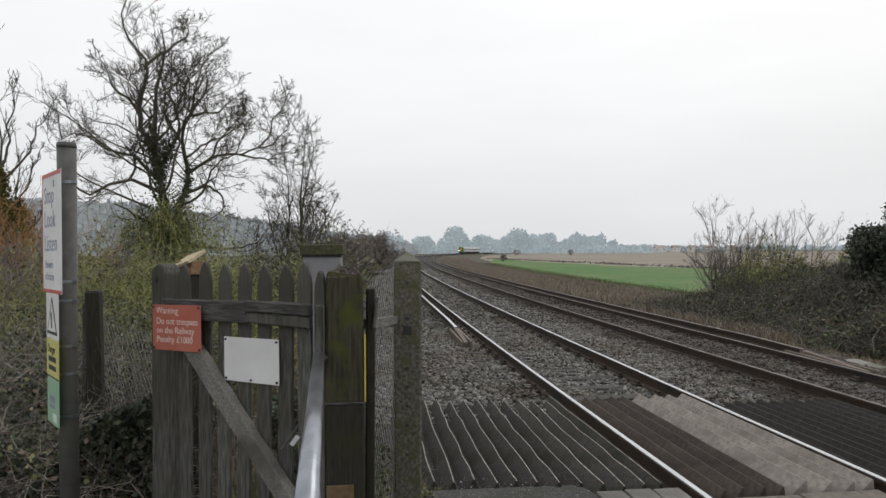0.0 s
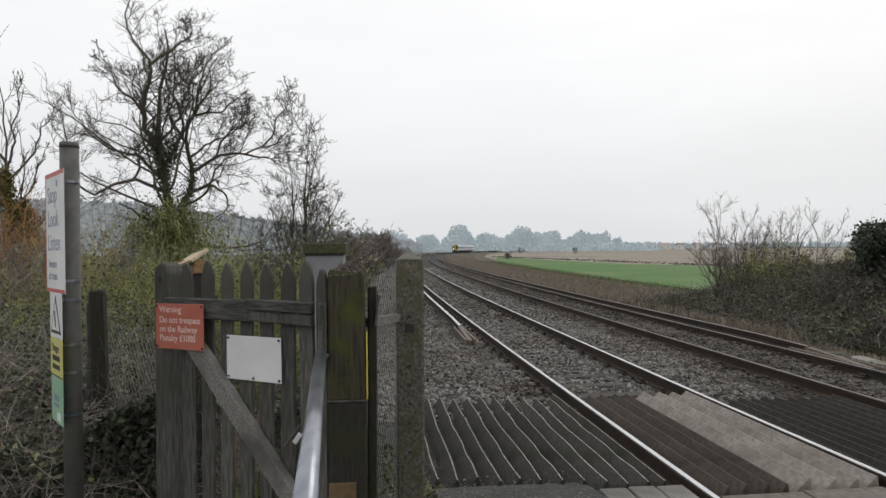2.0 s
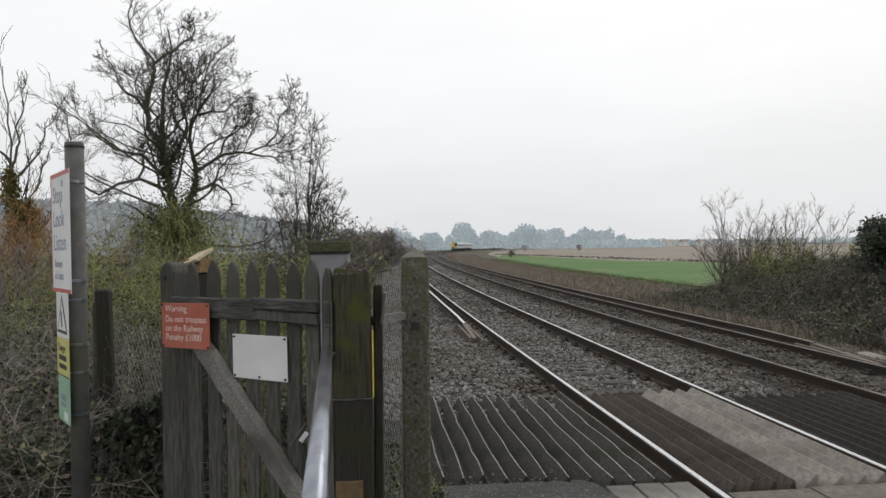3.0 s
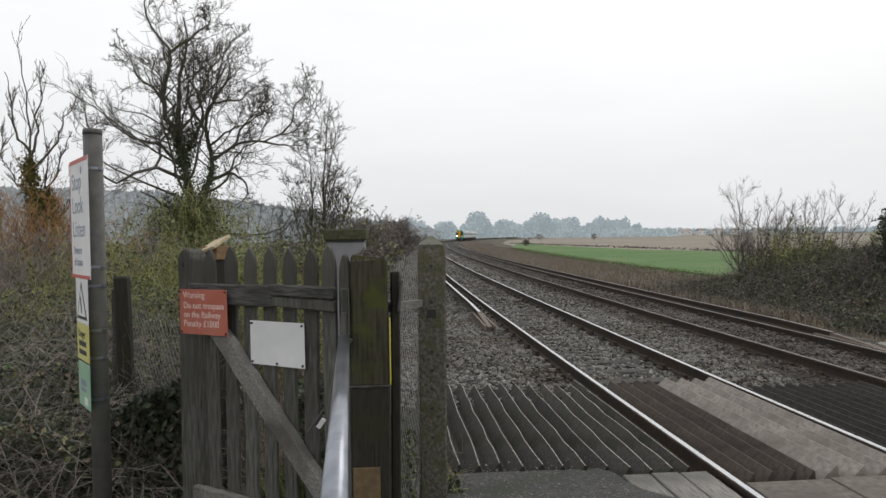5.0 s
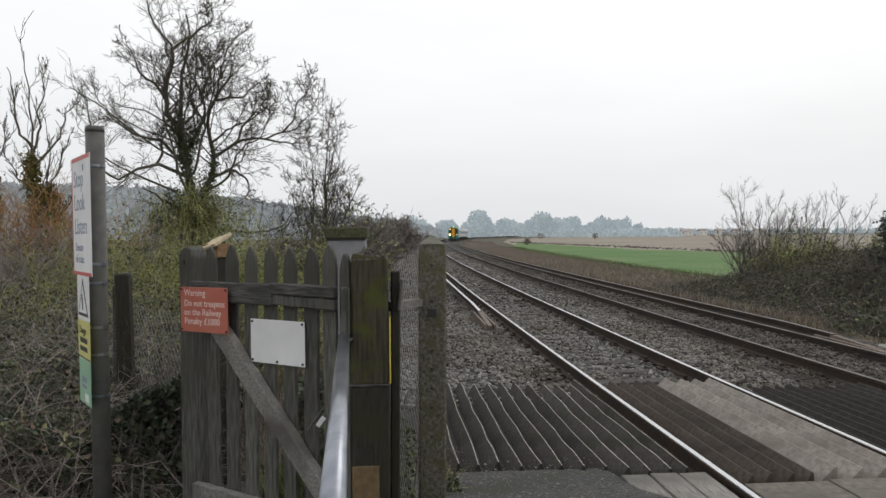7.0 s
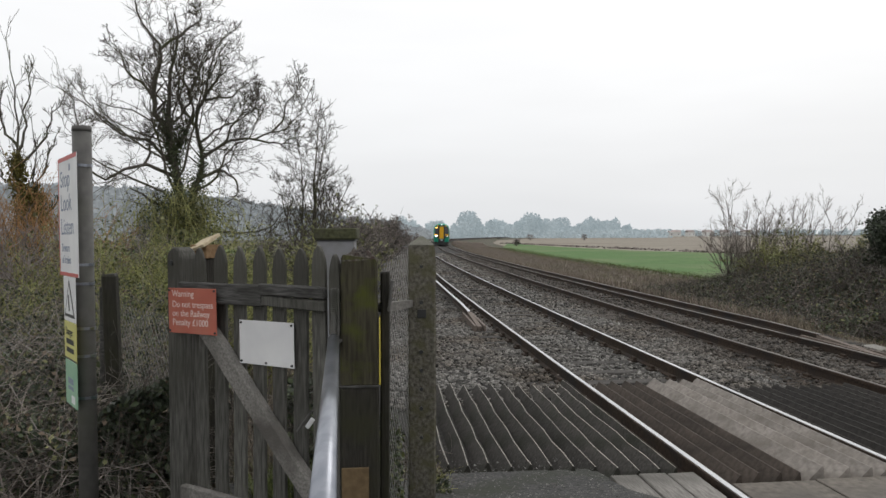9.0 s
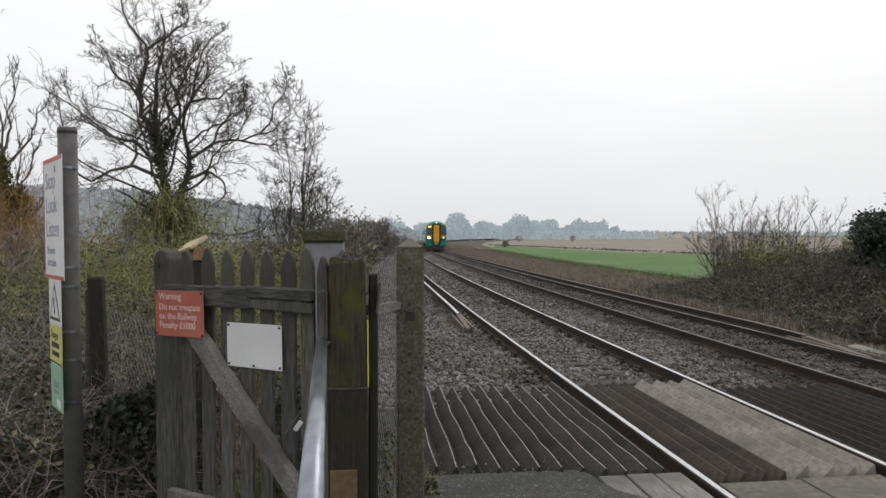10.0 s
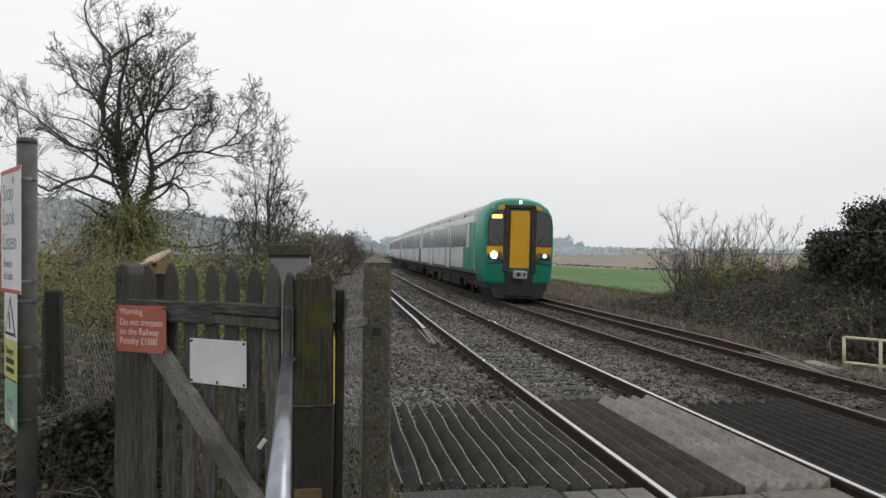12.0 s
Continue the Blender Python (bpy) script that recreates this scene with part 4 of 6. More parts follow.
    if not lead:
        return thing
    # the cab: rounded green nose over a dark skirt
    def nose(y, kx, ztop, low):
        out = []
        for x, z in RING:
            zz = (low + (z - 0.92) * (2.2 - low) / 1.28) if z < 2.2 else 2.2 + (z - 2.2) * ztop
            out.append((x * kx * (1 - 0.07 * max(0, 1.5 - zz)), y, zz))
        return out
    low = 0.60
    v, f = loft([nose(-1.5, 1.0, 1.0, 0.92), nose(-1.25, 1.004, 1.03, low), nose(-0.80, 0.992, 1.045, low), nose(-0.42, 0.972, 1.03, low), nose(-0.16, 0.945, 0.99, low), nose(0.0, 0.905, 0.935, low)])
    shade(raw("cab_shell", v, f, M_TGREEN, thing))
    sk = [[(x * k, y, z) for x, z in ((1.00, 0.09), (1.20, 0.45), (1.24, 0.72), (-1.24, 0.72), (-1.20, 0.45), (-1.00, 0.09))] for y, k in ((-1.5, 1.0), (-0.6, 0.99), (-0.2, 0.95), (-0.02, 0.88))]
    v, f = loft(sk)
    raw("nose_skirt", v, f, M_TSKIRT, thing)
    for sx in (-1, 1):
        part("windscreen_surround", cab_pane(sx, 0.0, -0.07, 0.026), M_TDARK, thing)
        part("windscreen", cab_pane(sx, 0.045, -0.02, 0.038), M_TGLASS, thing)
        part("wiper", box((0.02, 0.02, 0.62), (sx * 0.86, 0.036, 2.32), (0, sx * 38, -sx * 9)), M_BLACK, thing)
        part("yellow_corner", box((0.68, 0.06, 0.50), (sx * 0.915, -0.012, 1.79), (0, sx * 3, -sx * 2), 0.05), M_TYELLOW, thing)
        part("yellow_brow", box((0.50, 0.06, 0.20), (sx * 0.80, -0.028, 3.375), (0, sx * 14, -sx * 6), 0.03), M_TYELLOW, thing)
        lamp = part("lamp_cluster", box((0.56, 0.06, 0.23), (sx * 0.93, 0.006, 1.64), (0, sx * 5, -sx * 2), 0.06), M_TDARK, thing)
        bm = bmesh.new()
        add_tube(bm, (sx * 0.95, 0.01, 1.66), (sx * 0.95, 0.050, 1.66), 0.12 if sx > 0 else 0.07, None, 16)
        part("headlight", bm, M_LAMP if sx > 0 else M_LAMP2, lamp)
        part("tail_light", tube((sx * 0.74, 0.02, 1.63), (sx * 0.74, 0.045, 1.63), 0.075, None, 12), M_TSIDE, lamp)
        part("lower_black_panel", box((0.62, 0.04, 0.13), (sx * 0.90, -0.008, 1.38), (0, sx * 10, -sx * 2), 0.03), M_TDARK, thing)
        part("gangway_post", box((0.20, 0.14, 2.44), (sx * 0.50, 0.02, 2.26), (0, sx * -1.0, 0), 0.03), M_TBROWN, thing)
    part("gangway_head", box((1.16, 0.14, 0.16), (0, 0.02, 3.44), (0, 0, 0), 0.04), M_TBROWN, thing)
    part("gangway_door", box((0.74, 0.07, 2.10), (0, 0.045, 2.24), (0, 0, 0), 0.03), M_TYELLOW, thing)
    part("top_marker_light", tube((0, -0.05, 3.625), (0, 0.02, 3.62), 0.060, None, 12), M_LAMP2, thing)
    part("destination_display", box((0.38, 0.03, 0.14), (0.87, 0.036, 3.07), (0, 2, -2), 0.01), M_BLIND, thing)
    part("coupler_recess", box((1.05, 0.12, 0.92), (0, -0.02, 0.62), (0, 0, 0), 0.03), M_BLACK, thing)
    cp = part("coupler", box((0.46, 0.42, 0.30), (0, 0.16, 0.96), (0, 0, 0), 0.04), M_TCOUPLER, thing, "grey steel automatic coupler")
    part("coupler_face", tube((0.10, 0.36, 0.98), (0.10, 0.385, 0.98), 0.085, None, 12), M_BLACK, cp)
    part("coupler_hook", tube((-0.11, 0.36, 0.98), (-0.11, 0.40, 0.98), 0.05, None, 10), M_BLACK, cp)
    for x in (-0.14, 0.14):
        part("hose", tube((x, 0.20, 0.60), (x, 0.14, 0.86), 0.03, None, 8), M_BLACK, cp)
    return thing


TRAIN = [make_car(i) for i in range(4)]
U_TRAIN, Z_TRAIN = 6.621, -0.057
def front_at(t):
    """The front runs towards the crossing, gaining speed a little."""
    return 364.5 - 24.4 * t - 0.33 * t * t


def car_pose(t, index):
    """The car's two bogies stand on the arc."""
    s = front_at(t) + index * CAR
    a, b = tr(s + 3.4, U_TRAIN, Z_TRAIN), tr(s + CAR - 3.4, U_TRAIN, Z_TRAIN)
    d = (a - b).normalized()
    e = a + d * 3.4
    return Matrix.Translation(e) @ pose(0, 0, 0, 0, 0, math.degrees(math.atan2(d.y, d.x)) - 90) @ pose(0, 0, 0, 0, -1.4, 0)

# ---- sleepers and ballast stones ----
rng = np.random.default_rng(7)


def make_sleepers(u, z, s0, count, label):
    thing = empty("sleeper_row", Matrix.Identity(4), label, "sleepers", "sleeper rows", "structure")
    meshes = []
    for k in range(3):
        me = bpy.data.meshes.new("sleeper")
        bm = box((2.58, 0.25, 0.14), (0, 0, -0.07), (0, 0, 0), 0.012, 0.004)
        bm.to_mesh(me)
        bm.free()
        me.materials.append(M_SLEEPER)
        meshes.append(me)
    chair = bpy.data.meshes.new("rail_chair")
    bm = bmesh.new()
    add_box(bm, (0.30, 0.16, 0.03), (0, 0, 0.012), (0, 0, 0), 0.006)
    add_box(bm, (0.05, 0.12, 0.05), (-0.085, 0, 0.04), (0, 0, 0), 0.008)
    add_box(bm, (0.05, 0.12, 0.05), (0.085, 0, 0.04), (0, 0, 0), 0.008)
    bm.to_mesh(chair)
    bm.free()
    chair.materials.append(M_RAILSIDE)
    for i in range(count):
        s = s0 + i * 0.68
        ob = new("sleeper", meshes[i % 3])
        ob.parent = thing
        ob.matrix_basis = Matrix.Translation(tr(s, u, z + random.uniform(-0.008, 0.006))) @ pose(0, 0, 0, 0, 0, heading(s) + random.uniform(-0.6, 0.6))
        if i < 36:
            for du in (-0.75, 0.75):
                c = new("rail_chair", chair)
                c.parent = thing
                c.matrix_basis = Matrix.Translation(tr(s, u + du, z)) @ pose(0, 0, 0, 0, 0, heading(s))


make_sleepers(3.169, -0.166, 8.55, 78, "weathered grey-brown sleepers of the near track")
make_sleepers(6.621, -0.220, 8.0, 78, "weathered grey-brown sleepers of the far track")


def make_stones(name, count, s0, s1, u0, u1, size, label, power=1.0, material=M_STONE):
    """Angular stones lying on the ballast bed, joined."""
    base = np.array([(1, 0, 0), (-1, 0, 0), (0, 1, 0), (0, -1, 0), (0, 0, 1), (0, 0, -1)], float)
    tri = np.array([(0, 2, 4), (2, 1, 4), (1, 3, 4), (3, 0, 4), (2, 0, 5), (1, 2, 5), (3, 1, 5), (0, 3, 5)])
    s = s0 + (s1 - s0) * rng.random(count) ** power
    u = rng.uniform(u0, u1, count)
    # most of the stones keep off the sleepers
    on = np.zeros(count, bool)
    for mid, first in ((3.169, 8.55), (6.621, 8.0)):
        off = (s - first + 0.34) % 0.68 - 0.34
        on |= (np.abs(u - mid) < 1.27) & (np.abs(off) < 0.13) & (s > first - 0.2)
    keep = ~on | (rng.random(count) < 0.28)
    s, u, count = s[keep], u[keep], int(keep.sum())
    th = PHI + CURVE * s
    x = (math.cos(PHI) - np.cos(th)) / CURVE + u * np.cos(th)
    y = (np.sin(th) - math.sin(PHI)) / CURVE - u * np.sin(th)
    z = np.interp(u, [-0.9, 0.6, 1.6, 4.9, 8.3, 9.0], [-0.235, -0.20, -0.19, -0.20, -0.25, -0.30])
    r = size * rng.uniform(0.55, 1.25, count) * (1 + 0.018 * (s - s0))
    z = z + 0.25 * r + 0.022 * np.sin(u * 3.1 + 1.0) * np.sin(s * 0.9) + rng.uniform(-0.01, 0.012, count)
    q = rng.normal(size=(count, 4))
    q /= np.linalg.norm(q, axis=1)[:, None]
    w, a, b, c = q.T
    rot = np.stack([1 - 2 * (b * b + c * c), 2 * (a * b - c * w), 2 * (a * c + b * w), 2 * (a * b + c * w), 1 - 2 * (a * a + c * c), 2 * (b * c - a * w), 2 * (a * c - b * w), 2 * (b * c + a * w), 1 - 2 * (a * a + b * b)], 1).reshape(-1, 3, 3)
    shape = base[None] * rng.uniform(0.55, 1.15, (count, 6, 1)) + rng.normal(scale=0.18, size=(count, 6, 3))
    v = np.einsum("nij,nkj->nki", rot, shape * r[:, None, None])
    v[:, :, 2] *= 0.75
    v += np.stack([x, y, z], 1)[:, None]
    f = (tri[None] + 6 * np.arange(count)[:, None, None]).reshape(-1, 3)
    ob = mesh_np(name, v.reshape(-1, 3), f, material)
    return tagged(ob, label, "ballast", kind="stuff")


def mesh_np(name, verts, faces, material, parent=None):
    me = bpy.data.meshes.new(name)
    n, k = faces.shape
    me.vertices.add(len(verts))
    me.vertices.foreach_set("co", np.asarray(verts, np.float32).ravel())
    me.loops.add(n * k)
    me.loops.foreach_set("vertex_index", faces.astype(np.int32).ravel())
    me.polygons.add(n)
    me.polygons.foreach_set("loop_start", np.arange(0, n * k, k, dtype=np.int32))
    me.update(calc_edges=True)
    me.materials.append(material)
    ob = new(name, me)
    if parent:
        ob.parent = parent
    return ob


make_stones("ballast_stones", 34000, 7.6, 17, 0.1, 5.3, 0.039, "loose grey angular ballast stones along the near track")
make_stones("ballast_stones", 18000, 7.6, 17, 5.2, 8.5, 0.040, "loose brown-stained ballast stones of the far track near the crossing", 1.0, M_STONEBROWN)
make_stones("ballast_stones", 28000, 17, 70, 0.1, 5.3, 0.048, "loose grey ballast stones of the near track further on", 1.5)
make_stones("ballast_stones", 17000, 17, 70, 5.2, 8.5, 0.048, "loose brown-stained ballast stones of the far track further on", 1.5, M_STONEBROWN)


def make_grit():
    n = 2600
    s, u = rng.uniform(3.2, 5.55, n), rng.uniform(-0.7, 1.68, n)
    p = np.array([tr(a, b).xy[:] for a, b in zip(s, u)])
    z = np.array([lerp_table([(-8, 0.22), (3.7, 0.22), (4.5, 0.0), (5.35, -0.13)], a) for a in s])
    r = rng.uniform(0.003, 0.010, n) * (1 + (rng.random(n) > 0.96))
    base = np.array([(1, 0, 0), (-0.5, 0.9, 0), (-0.5, -0.9, 0), (0, 0, 0.8)])
    v = base[None] * r[:, None, None] * rng.uniform(0.6, 1.3, (n, 4, 1)) + np.column_stack([p, z + 0.008])[:, None]
    f = (np.array([(0, 1, 3), (1, 2, 3), (2, 0, 3)])[None] + 4 * np.arange(n)[:, None, None]).reshape(-1, 3)
    tagged(mesh_np("path_grit", v.reshape(-1, 3), f, M_GRIT), "loose pale grit scattered on the path", "grit", kind="stuff")


M_GRIT = mat("grit", (0.07, 0.07, 0.066), (0.17, 0.165, 0.155), 0.02, 0.9, 0, rnd=0.5, island=True)
make_grit()

# ---- plants ----


def tubes(name, P, R, material, parent=None, sides=3):
    """Tapered twigs along the polylines P (n, k, 3) with radii R (n, k)."""
    n, k, _ = P.shape
    d = np.gradient(P, axis=1)
    d /= np.linalg.norm(d, axis=2, keepdims=True) + 1e-9
    ref = np.where(np.abs(d[:, :1, 2:3]) > 0.8, np.array([1.0, 0, 0]), np.array([0, 0, 1.0]))
    a = np.cross(d, np.broadcast_to(ref, d.shape))
    a /= np.linalg.norm(a, axis=2, keepdims=True) + 1e-9
    b = np.cross(d, a)
    ang = 2 * np.pi * np.arange(sides) / sides
    V = P[:, :, None] + R[:, :, None, None] * (np.cos(ang)[None, None, :, None] * a[:, :, None] + np.sin(ang)[None, None, :, None] * b[:, :, None])
    idx = np.arange(n * k * sides).reshape(n, k, sides)
    nx = np.roll(idx, -1, axis=2)
    F = np.stack([idx[:, :-1], nx[:, :-1], nx[:, 1:], idx[:, 1:]], -1).reshape(-1, 4)
    return tagged(mesh_np(name, V.reshape(-1, 3), F, material, parent), kind="stuff" if n > 1 else "")


def branches(P, R, n, ratio, spread, up, kpts=5, lo=0.25, wob=0.22, thin=0.6, rmin=0.006):
    """The next order of branches on the polylines P."""
    N, K, _ = P.shape
    par = np.repeat(np.arange(N), n)
    M = len(par)
    t = rng.uniform(lo, 1.0, M)
    f = t * (K - 1)
    i = np.minimum(f.astype(int), K - 2)
    w = (f - i)[:, None]
    p0 = P[par, i] * (1 - w) + P[par, i + 1] * w
    r0 = R[par, i] * (1 - w[:, 0]) + R[par, i + 1] * w[:, 0]
    pd = P[par, i + 1] - P[par, i]
    pd /= np.linalg.norm(pd, axis=1, keepdims=True) + 1e-9
    L = np.linalg.norm(np.diff(P, axis=1), axis=2).sum(1)[par] * ratio * rng.uniform(0.6, 1.25, M) * (1.15 - 0.5 * t)
    q = rng.normal(size=(M, 3))
    q /= np.linalg.norm(q, axis=1, keepdims=True)
    d = pd * (1 - spread) + q * spread + np.array([0, 0, up])
    d /= np.linalg.norm(d, axis=1, keepdims=True)
    out = [p0]
    for _ in range(kpts - 1):
        d = d + rng.normal(scale=wob, size=(M, 3)) + np.array([0, 0, up * 0.25])
        d /= np.linalg.norm(d, axis=1, keepdims=True)
        out.append(out[-1] + d * (L / (kpts - 1))[:, None])
    r0 = np.maximum(r0 * thin, rmin)
    RR = np.maximum(r0[:, None] * np.linspace(1, 0.35, kpts)[None], rmin * 0.8)
    return np.stack(out, 1), RR


def leaves(name, pts, size, material, parent=None, flat=0.0):
    """Small folded leaves, two triangles each, at the points."""
    n = len(pts)
    a = rng.normal(size=(n, 3))
    a[:, 2] *= 1 - flat
    a /= np.linalg.norm(a, axis=1, keepdims=True)
    b = np.cross(a, rng.normal(size=(n, 3)))
    b /= np.linalg.norm(b, axis=1, keepdims=True)
    c = np.cross(a, b)
    s = (size * rng.uniform(0.6, 1.35, n))[:, None]
    V = np.stack([pts - a * s, pts + b * s * 0.6 + c * s * 0.2, pts + a * s, pts - b * s * 0.6 + c * s * 0.2], 1)
    i = np.arange(n)[:, None] * 4
    F = np.concatenate([i + np.array([[0, 1, 2]]), i + np.array([[0, 2, 3]])], 1).reshape(-1, 3)
    return tagged(mesh_np(name, V.reshape(-1, 3), F, material, parent), kind="stuff")


def stem_line(p, d, length, k=6, wob=0.12, up=0.0):
    d = np.array(d, float)
    d /= np.linalg.norm(d)
    out = [np.array(p, float)]
    for _ in range(k - 1):
        d = d + rng.normal(scale=wob, size=3) + np.array([0, 0, up])
        d /= np.linalg.norm(d)
        out.append(out[-1] + d * length / (k - 1))
    return np.array(out)


def reseed(n):
    global rng
    rng = np.random.default_rng(n)


def make_tree(x, y, stems, orders, label, ivy=0, twig=M_TWIG, ivy_top=3.5, group="", rmin=0.008, ivy_r=0.5, wander=0.10, seed=1):
    """stems: (start height, lean x, lean y, length, radius, lift); orders: (count, ratio, spread, up) from limbs to twigs."""
    reseed(seed)
    z = height(x, y) - 0.1
    thing = empty("tree", Matrix.Identity(4), label, "tree", group)
    P = np.stack([stem_line((x + a * h0 * 0.12, y, z + h0), (a, b, 1), L, 9, wander, up) for h0, a, b, L, r, up in stems])
    R = np.stack([np.linspace(r, 0.012, 9) for h0, a, b, L, r, up in stems])
    for k in range(len(stems)):
        tubes("trunk", P[k:k + 1], R[k:k + 1], M_BARK, thing, 8)
    p, r = P, R
    for i, (n, ratio, spread, up) in enumerate(orders):
        p, r = branches(p, r, n, ratio, spread, up, lo=0.22 if i == 0 else 0.15, wob=0.32 if i < 2 else 0.34, rmin=rmin, thin=0.45)
        if i == 0:
            for k in range(len(p)):
                tubes("limb", p[k:k + 1], r[k:k + 1], M_BARK, thing, 6)
        else:
            tubes("crown", p, r, M_BARK if i < 2 else twig, thing, 5 if i < 2 else 3)
    if ivy:
        low = P.reshape(-1, 3)
        low = low[low[:, 2] < z + ivy_top + 1.2]
        i = rng.integers(0, len(low), ivy)
        root = np.array([x, y, z + 0.3])
        pts = root + (low[i] - root) * rng.random((ivy, 1)) ** 0.7
        pts = pts[pts[:, 2] < z + ivy_top]
        pts = pts + rng.normal(size=pts.shape) * np.array([ivy_r, ivy_r, ivy_r * 1.1])
        leaves("ivy", pts, 0.055, M_IVY, thing)
    return thing


def make_limbed_tree(x, y, label, limbs, orders, seed, group="", rmin=0.0085, twig=M_TWIG, wob=0.30):
    """A tree grown limb by limb: each of the limbs is (parent, place along it, base radius, tip radius, lean in depth, steps of (degrees from upright, length))."""
    reseed(seed)
    z = height(x, y) - 0.1
    thing = empty("tree", Matrix.Identity(4), label, "tree", group)
    q = math.atan2(x, y)
    across, away = np.array([math.cos(q), -math.sin(q), 0]), np.array([math.sin(q), math.cos(q), 0])
    K, lines, radii = 16, [], []
    for parent, f, r0, r1, depth, steps in limbs:
        if parent is None:
            p = np.array([x, y, z])
        else:
            P = lines[parent]
            g = f * (K - 1)
            i = min(int(g), K - 2)
            p = P[i] + (P[i + 1] - P[i]) * (g - i)
        pts = [p]
        last = steps[0][0]
        for deg, ln in steps:
            n = max(2, int(ln / 0.22))
            for m in range(n):
                a = math.radians(last + (deg - last) * min(1, (m + 1) / (0.5 * n)) + rng.normal() * (17 if r0 < 0.14 else 6))
                d = across * math.sin(a) + np.array([0, 0, math.cos(a)]) + away * (depth + rng.normal() * 0.12)
                pts.append(pts[-1] + d / np.linalg.norm(d) * ln / n)
            last = deg
        pts = np.array(pts)
        arc = np.concatenate([[0], np.cumsum(np.linalg.norm(np.diff(pts, axis=0), axis=1))])
        t = np.linspace(0, arc[-1], K)
        lines.append(np.stack([np.interp(t, arc, pts[:, c]) for c in range(3)], 1))
        radii.append(r1 + (r0 - r1) * (1 - np.linspace(0, 1, K)) ** 1.25)
        tubes("trunk" if parent is None else "limb", lines[-1][None], radii[-1][None], M_BARK, thing, 8)
    p, r = np.stack(lines), np.stack(radii)
    for i, (n, ratio, spread, up) in enumerate(orders):
        p, r = branches(p, r, n, ratio, spread, up, lo=0.20 if i == 0 else 0.15, wob=wob, rmin=rmin * (1.2, 0.9, 0.75, 0.65)[i], thin=0.36)
        tubes("crown", p, r, M_BARK if i < 2 else twig, thing, 5 if i < 2 else 3)
    return thing, lines


def big_tree():
    limbs = []

    def grow(parent, f, r0, r1, depth, *steps):
        limbs.append((parent, f, r0, r1, depth, steps))
        return len(limbs) - 1

    trunk = grow(None, 0, 0.23, 0.025, 0.0, (-2, 2.2), (-4, 2.0), (-9, 1.5), (4, 2.2), (24, 0.9), (-10, 1.2))
    left = grow(trunk, 0.56, 0.105, 0.016, -0.08, (-26, 1.3), (-14, 0.8), (13, 1.1), (-42, 0.7), (-14, 1.0), (18, 1.0))
    grow(left, 0.25, 0.06, 0.014, -0.3, (-36, 0.8), (-56, 0.6), (-35, 0.6), (-50, 0.3))
    grow(left, 0.57, 0.055, 0.014, 0.2, (40, 0.8), (38, 0.8), (5, 0.8))
    right = grow(trunk, 0.30, 0.125, 0.016, 0.1, (24, 1.2), (13, 1.3), (5, 1.3), (27, 0.9), (42, 0.8), (6, 0.8), (35, 0.6))
    bow = grow(right, 0.36, 0.06, 0.012, -0.15, (60, 0.9), (86, 0.8), (72, 1.1), (48, 0.8), (30, 0.5))
    grow(right, 0.26, 0.06, 0.014, -0.3, (78, 0.8), (128, 0.5), (185, 0.9), (225, 0.5))
    grow(trunk, 0.28, 0.06, 0.014, -0.2, (94, 1.1), (100, 0.9), (62, 0.8), (25, 0.6))
    low = grow(trunk, 0.46, 0.065, 0.012, -0.2, (-58, 0.7), (-76, 0.7), (-106, 0.8), (-88, 0.4), (-38, 0.6), (8, 1.2), (-10, 0.8))
    grow(low, 0.22, 0.045, 0.012, 0.2, (4, 0.9), (-12, 0.8), (18, 0.6))
    centre = grow(trunk, 0.52, 0.07, 0.013, 0.25, (14, 1.4), (10, 0.8), (28, 1.0), (30, 1.1), (0, 0.7))
    grow(right, 0.52, 0.055, 0.013, 0.3, (-20, 0.9), (-4, 1.0), (18, 1.0))
    grow(centre, 0.45, 0.05, 0.013, -0.2, (-22, 0.9), (-8, 0.9), (30, 0.7))
    grow(right, 0.66, 0.05, 0.013, 0.2, (78, 0.8), (58, 0.8), (38, 0.6))
    grow(trunk, 0.50, 0.065, 0.013, 0.15, (-42, 1.0), (-70, 0.9), (-44, 1.2), (-28, 0.7))
    grow(bow, 0.45, 0.04, 0.012, 0.25, (112, 0.8), (72, 0.8), (38, 0.6))
    grow(trunk, 0.62, 0.05, 0.013, -0.3, (32, 0.9), (46, 0.9), (20, 1.0))
    grow(left, 0.10, 0.05, 0.013, 0.3, (-12, 1.0), (-34, 1.0), (-4, 0.9))
    grow(bow, 0.15, 0.05, 0.013, 0.2, (34, 0.9), (50, 1.0), (22, 0.9))
    grow(trunk, 0.44, 0.05, 0.013, -0.25, (24, 0.9), (4, 1.3), (14, 1.1), (-6, 0.8))
    grow(trunk, 0.40, 0.05, 0.013, -0.3, (-24, 1.0), (-6, 1.2), (-16, 1.0), (4, 0.8))
    grow(right, 0.16, 0.05, 0.013, -0.25, (52, 1.0), (24, 1.0), (44, 1.1), (20, 0.8))
    grow(bow, 0.62, 0.035, 0.012, -0.1, (20, 0.9), (46, 0.8), (18, 0.6))
    grow(right, 0.55, 0.05, 0.012, 0.1, (16, 1.1), (32, 1.0), (8, 0.9), (32, 0.7))
    grow(right, 0.44, 0.045, 0.012, -0.2, (46, 0.9), (66, 0.9), (34, 0.8))
